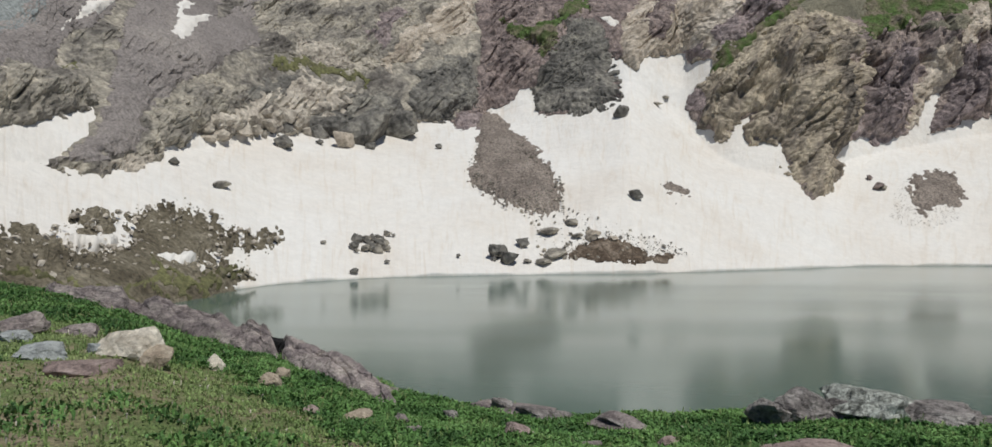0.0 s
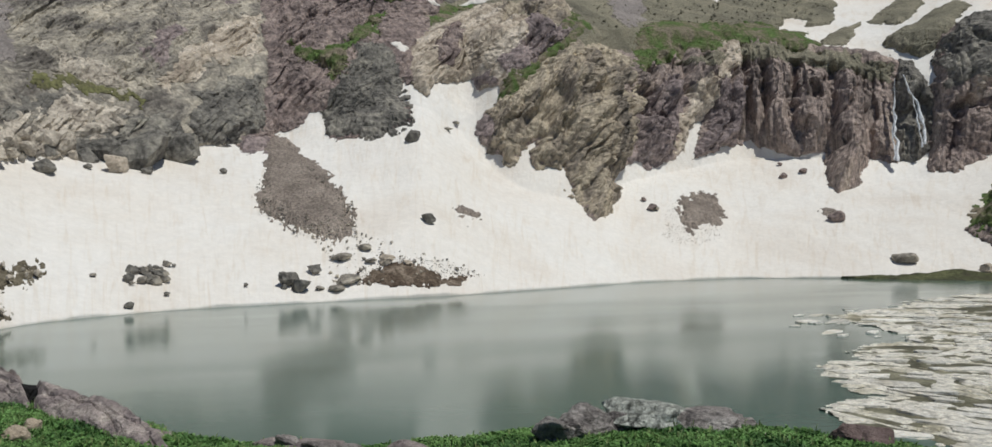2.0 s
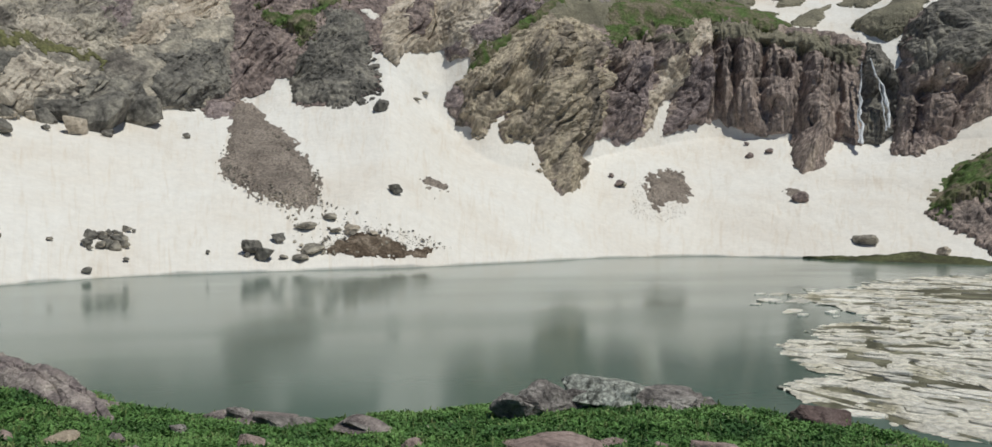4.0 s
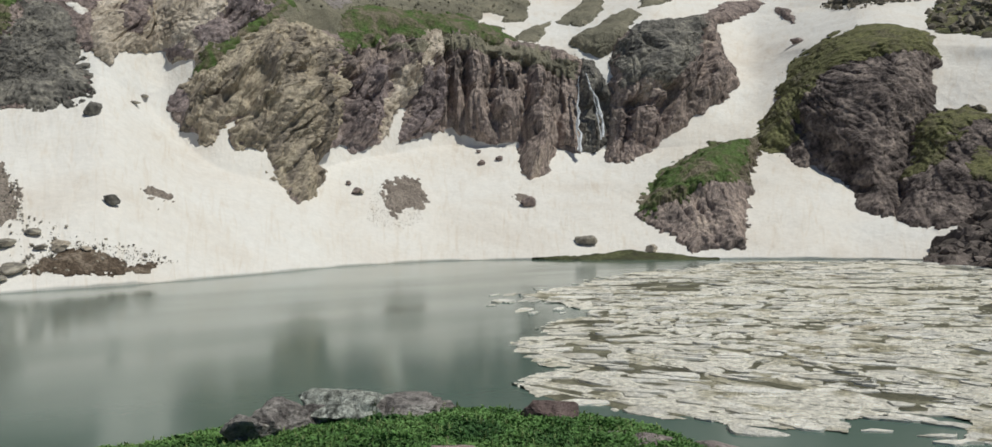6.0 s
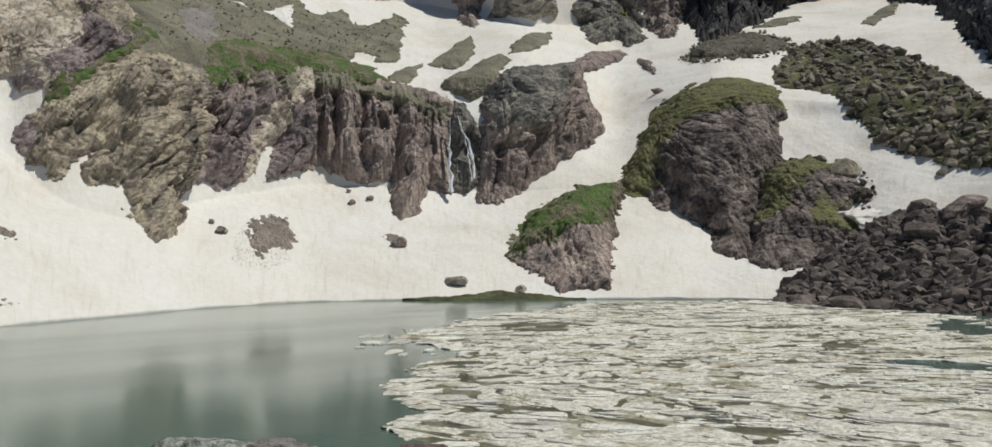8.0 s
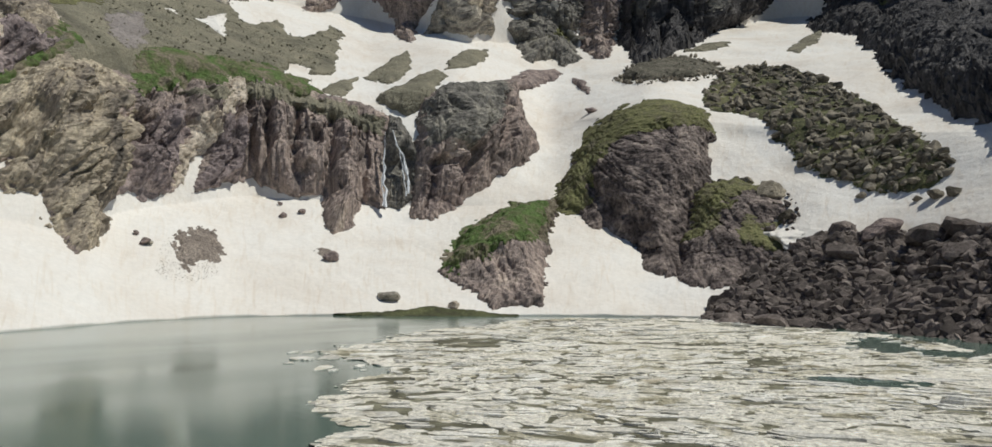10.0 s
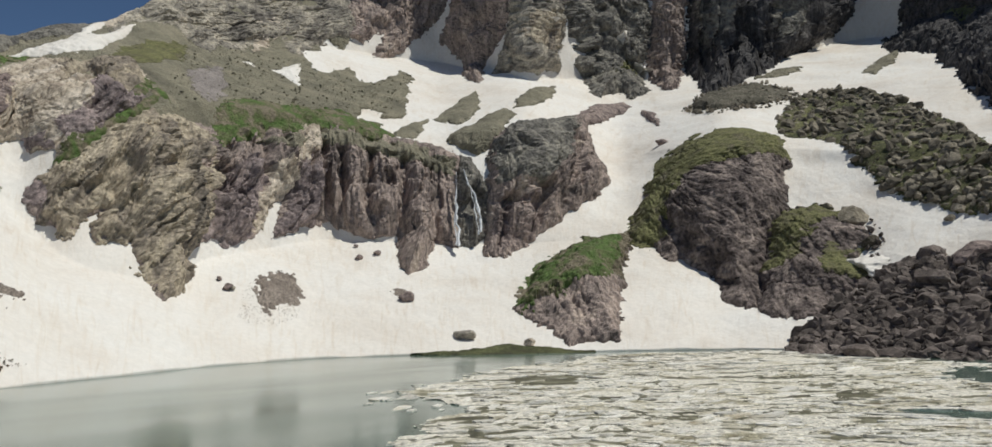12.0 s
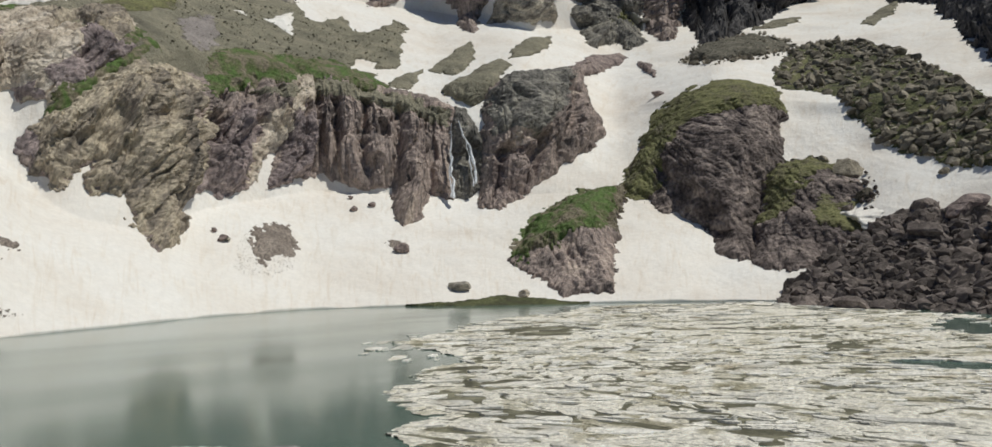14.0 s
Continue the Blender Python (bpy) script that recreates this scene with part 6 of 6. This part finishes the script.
    for k, one in enumerate(order[ok[order]]):
        px, py = rim[one, :, 0], rim[one, :, 1]
        h = 0.025 + 0.045 * rng.random() ** 2
        tilt = rng.normal(0, 0.03, 2)
        lean = px * tilt[0] + py * tilt[1]
        rise = rng.uniform(-0.012, 0.02, m)
        inner = np.stack([px * 0.72, py * 0.72, h + 0.72 * lean + 0.6 * rise - 0.006], 1)
        top = np.stack([px * 0.97, py * 0.97, np.maximum(h + lean + rise, 0.012)], 1)
        low = np.stack([px, py, np.full(m, -0.06)], 1)
        v = np.concatenate([inner, top, low, [[0, 0, h - 0.008]]])
        x, y = pts[one]
        if k < 300:
            ob = part("floe", mesh_of("floe", v, f, ICE), pack)
            ob.matrix_world = Matrix.Translation((x, y, 0))
        else:
            vs.append(v + (x, y, 0))
            fs.append(f + base)
            base += len(v)
    tagged(part("loose_ice", mesh_of("loose_ice", np.concatenate(vs), np.concatenate(fs), ICE), pack, "crowded floes"), kind="stuff")


build_ice()


# ---- the near bank ----
def bank_rock(x, y, w, h, material, label, depth=0.8, turn=None, sink=0.0, cuts=10, rough=0.09, tilt=0.0, facet=(0.34, 0.66)):
    SEED[0] += 1
    rng = np.random.default_rng(SEED[0])
    z = float(bank_height(np.array([x]), np.array([y]))[0])
    ob = new("bank_rock", rock_mesh("bank_rock", material, SEED[0], (w, w * depth, h), cuts=cuts, rough=rough, subdiv=4, facet=facet))
    a = -math.atan2(x, y) + (rng.uniform(-0.25, 0.25) if turn is None else turn)
    ob.matrix_world = Matrix.Translation((x, y, z - sink - 0.02)) @ Matrix.Rotation(a, 4, "Z") @ Matrix.Rotation(tilt, 4, "Y")
    return tagged(ob, label, "rock")


def lay_rocks(mat, label, spots):
    for x, y, w, h in spots:
        bank_rock(x, y, w, h * (1.05 if "turf" in label and "cream" not in label else 1.0), mat, label, tilt=0.36 if "long" in label else 0.16 if "slab" in label else 0.0, cuts=12 if "slab" in label else 18, rough=0.07 if "long" in label else 0.12 if "crest" in label or "slab" in label else 0.07, facet=(0.36, 0.7) if "lying" in label or "flat" in label else (0.5, 0.8) if "turf" in label or "stone" in label else (0.5, 0.85) if "lichened" in label and "crest" in label else (0.3, 0.62))


def bank_slab(label, bearings, heights, inner, outer, seed):
    """A long outcrop of bedded rock along the crest of the bank, falling away to the lake behind."""
    b = np.arange(bearings[0] - 0.3, bearings[-1] + 0.3, 0.07)
    v = np.linspace(-inner - 0.25, outer + 0.25, 90)
    bb, vv = (a.ravel() for a in np.meshgrid(b, v, indexing="ij"))
    q = np.stack([bb * 0.27, vv, 0 * bb + seed], 1)
    vv2 = vv + 0.16 * fbm(q * 1.4, 3, 7)
    rc = np.interp(bb, BANK_B, BANK_R)
    a = np.radians(bb)
    x, y = np.sin(a) * (rc + vv), np.cos(a) * (rc + vv)
    top = np.interp(bb + 0.3 * fbm(q * 1.1, 2, 8), bearings, heights)
    rise = np.clip((vv2 + inner) / (inner + 0.25), 0, 1) ** 0.6
    fall = np.clip((outer - vv2) / (outer - 0.3), 0, 1) ** 0.7
    ends = np.clip((bb - bearings[0]) / 0.5, 0, 1) * np.clip((bearings[-1] - bb) / 0.5, 0, 1)
    shape = np.minimum(rise, fall) * ends ** 0.5
    tilt = np.stack([q[:, 0] * 1.3 + vv * 0.5, vv * 1.6 - q[:, 0] * 0.5, 0 * bb + seed], 1)
    crack = np.exp(-((vnoise(tilt * (0.8, 1.6, 1), 11) - 0.5) / 0.035) ** 2)
    h = top * shape + shape * (0.22 * (blocks(tilt * 0.8, 5) - 0.5) + 0.09 * (blocks(tilt * 2.3, 6) - 0.5) + 0.05 * fbm(q * 2.2, 4, 9) - 0.07 * crack)
    z = bank_height(x, y) + np.where(shape > 0.01, h, -0.2)
    # the crest stays level where the bank beyond it drops
    z = np.maximum(z, np.where(shape > 0.3, np.interp(bb, BANK_B, BANK_Z) + h - 0.25 * np.maximum(vv, 0), -9))
    tagged(new("rock_outcrop", mesh_of("rock_outcrop", np.stack([x, y, z], 1), grid_faces(len(b), len(v))[:, ::-1], STONE_MAUVE)), label, "rock")


bank_slab("long mauve bedded rock outcrop along the bank crest", [-29.2, -28.6, -26.5, -24.9, -24.4, -23.9, -22.8, -21.2, -19.4, -18.4, -17.5, -16.1, -15.8], [0.12, 0.18, 0.22, 0.34, 0.12, 0.12, 0.44, 0.5, 0.5, 0.34, 0.4, 0.3, 0.2], 0.8, 1.7, 3)
bank_slab("mauve rock slab sloping into the lake", [-15.7, -15.4, -13.2, -10.9, -9.2, -8.0], [0.32, 0.4, 0.3, 0.2, 0.1, 0.02], 0.9, 1.3, 8)
lay_rocks(STONE_MAUVE, "mauve rock at the water's edge", [(-1.70, 10.44, 0.47, 0.15)])
lay_rocks(STONE_MAUVE, "dark mauve rock wedged beside the slab", [(-6.09, 15.03, 0.74, 0.50)])
# black rock shapes added in place of an unidentified dark spot
lay_rocks(DARK_SPOT, "black lichened rock between the slabs", [(-3.80, 12.85, 0.5, 0.30), (-3.50, 12.62, 0.34, 0.34)])
lay_rocks(STONE_PALE, "cream boulder sunk in the turf", [(-4.34, 9.10, 0.78, 0.36), (-3.81, 10.33, 0.27, 0.22)])
lay_rocks(STONE_TAN, "brownish stone under the cream boulder", [(-4.03, 9.00, 0.40, 0.26), (-2.97, 9.74, 0.32, 0.18), (-1.70, 8.23, 0.40, 0.12), (-2.97, 10.36, 0.22, 0.17)])
lay_rocks(STONE_BLUE, "blue grey stone lying in the turf", [(-5.09, 8.55, 0.54, 0.17), (-5.96, 9.66, 0.38, 0.14), (-4.71, 9.04, 0.19, 0.11)])
lay_rocks(STONE_MAUVE, "mauve stone lying in the turf", [(-6.30, 10.34, 0.74, 0.28), (-5.75, 10.70, 0.56, 0.17), (-1.23, 8.37, 0.16, 0.14), (-1.06, 7.99, 0.18, 0.09), (0.68, 7.80, 0.26, 0.10)])
lay_rocks(STONE_PINK, "flat pinkish stone level with the turf", [(-4.40, 8.13, 0.79, 0.13), (-0.02, 8.08, 0.30, 0.14), (1.48, 7.76, 0.39, 0.13), (-0.33, 7.71, 0.21, 0.06), (-2.23, 8.30, 0.34, 0.08)])
lay_rocks(STONE_GREY, "grey brown rock along the bank crest", [(-0.16, 9.71, 0.39, 0.19), (0.38, 9.45, 0.87, 0.16), (1.18, 8.83, 0.72, 0.14), (-0.70, 9.20, 0.37, 0.09)])
lay_rocks(STONE_GREY, "grey brown boulder on the bank crest", [(2.58, 8.35, 0.47, 0.34), (3.02, 8.42, 0.85, 0.37), (3.40, 8.60, 0.45, 0.26), (4.40, 8.55, 1.3, 0.26), (2.77, 8.37, 0.41, 0.23), (3.78, 8.56, 0.57, 0.17), (4.73, 8.43, 0.56, 0.16)])
lay_rocks(STONE_LICHEN, "grey green lichened boulder on the bank crest", [(3.74, 8.63, 1.0, 0.35)])
lay_rocks(STONE_RED, "dark red brown angular rock on the bank", [(5.58, 7.35, 0.65, 0.25)])
lay_rocks(STONE_PINK, "pinkish brown rock on the bank", [(2.83, 6.90, 0.29, 0.08), (2.59, 7.03, 0.52, 0.15), (2.31, 7.25, 0.35, 0.09), (3.78, 6.21, 0.56, 0.14), (3.38, 6.50, 0.17, 0.10), (3.04, 6.75, 0.29, 0.07)])
lay_rocks(STONE_PINK, "large pinkish striated rock in the turf", [(2.42, 6.54, 0.86, 0.21), (2.26, 6.87, 0.50, 0.14), (3.09, 6.86, 0.37, 0.11)])
lay_rocks(STONE_MAUVE, "flat grey rock at the end of the bank", [(5.58, 6.22, 0.52, 0.09), (5.55, 5.77, 0.56, 0.10), (6.43, 5.74, 0.80, 0.16), (0.08, 9.59, 0.81, 0.16), (1.10, 8.80, 0.68, 0.21), (-0.35, 9.82, 0.38, 0.15)])


def build_plants():
    """Low herbs and grass on the bank: many small leaves in two meshes."""
    rng = np.random.default_rng(9)
    n = 180000
    b = np.concatenate([rng.uniform(-60, 100, n - 30000), rng.uniform(100, 300, 30000)])
    b = np.where(b > 180, b - 360, b)
    rc = np.interp(b, BANK_B, BANK_R)
    r = np.sqrt(rng.uniform(1.5 ** 2, (np.minimum(rc, 22) + 0.9) ** 2))
    a = np.radians(b)
    x, y = np.sin(a) * r, np.cos(a) * r
    q = np.stack([x, y, 0 * x], 1)
    lush = np.clip((r / rc - 0.55) * 3.0, 0, 1) * 0.85 + 0.5 * fbm(q * 0.5, 3, 15) + np.clip((b + 12) / 40, 0, 0.4) + 0.4 * np.clip((r / rc - 0.62) * 4, 0, 1) * (b < 0)
    z = bank_height(x, y)
    for name, pick, mat, label, size, tall, count in (
        ("bank_herbs", lush > 0.35 + 0.25 * rng.random(n), LEAF, "lush low green herbs along the bank crest", 0.038, 0.075, 4),
        ("bank_grass", rng.random(n) < 0.75, BLADE, "short sparse grass on the trodden bank", 0.024, 0.045, 3),
        ("bank_tufts", rng.random(n) < 0.03, BLADE, "taller grass tufts standing among the herbs", 0.020, 0.12, 3),
        ("bank_flowers", (rng.random(n) < 0.03) & (lush > 0.0), STONE_PALE, "tiny white flowers scattered over the turf", 0.018, 0.07, 1),
    ):
        vs = []
        px, py, pz = x[pick], y[pick], z[pick]
        for k in range(count):
            m = len(px)
            t = rng.uniform(0, 6.28, m)
            s, h = size * rng.uniform(0.6, 1.4, m), tall * rng.uniform(0.4, 1.3, m)
            ox, oy = rng.normal(0, size * 0.9, m), rng.normal(0, size * 0.9, m)
            cx, sx = np.cos(t), np.sin(t)
            lean = rng.uniform(0.3, 1.0, m) * s
            base = np.stack([px + ox, py + oy, pz - 0.01], 1)
            mid = base + np.stack([cx * lean * 0.6, sx * lean * 0.6, h * 0.75], 1)
            wide = np.stack([-sx * s * 0.4, cx * s * 0.4, 0 * s], 1)
            tip = base + np.stack([cx * lean * 1.7, sx * lean * 1.7, h * rng.uniform(0.6, 1.05, m)], 1)
            vs.append(np.stack([base, mid - wide, tip, mid + wide], 1).reshape(-1, 3))
        v = np.concatenate(vs)
        tagged(new(name, mesh_of(name, v, np.arange(len(v)).reshape(-1, 4), mat)), label, "grass", kind="stuff")


build_plants()
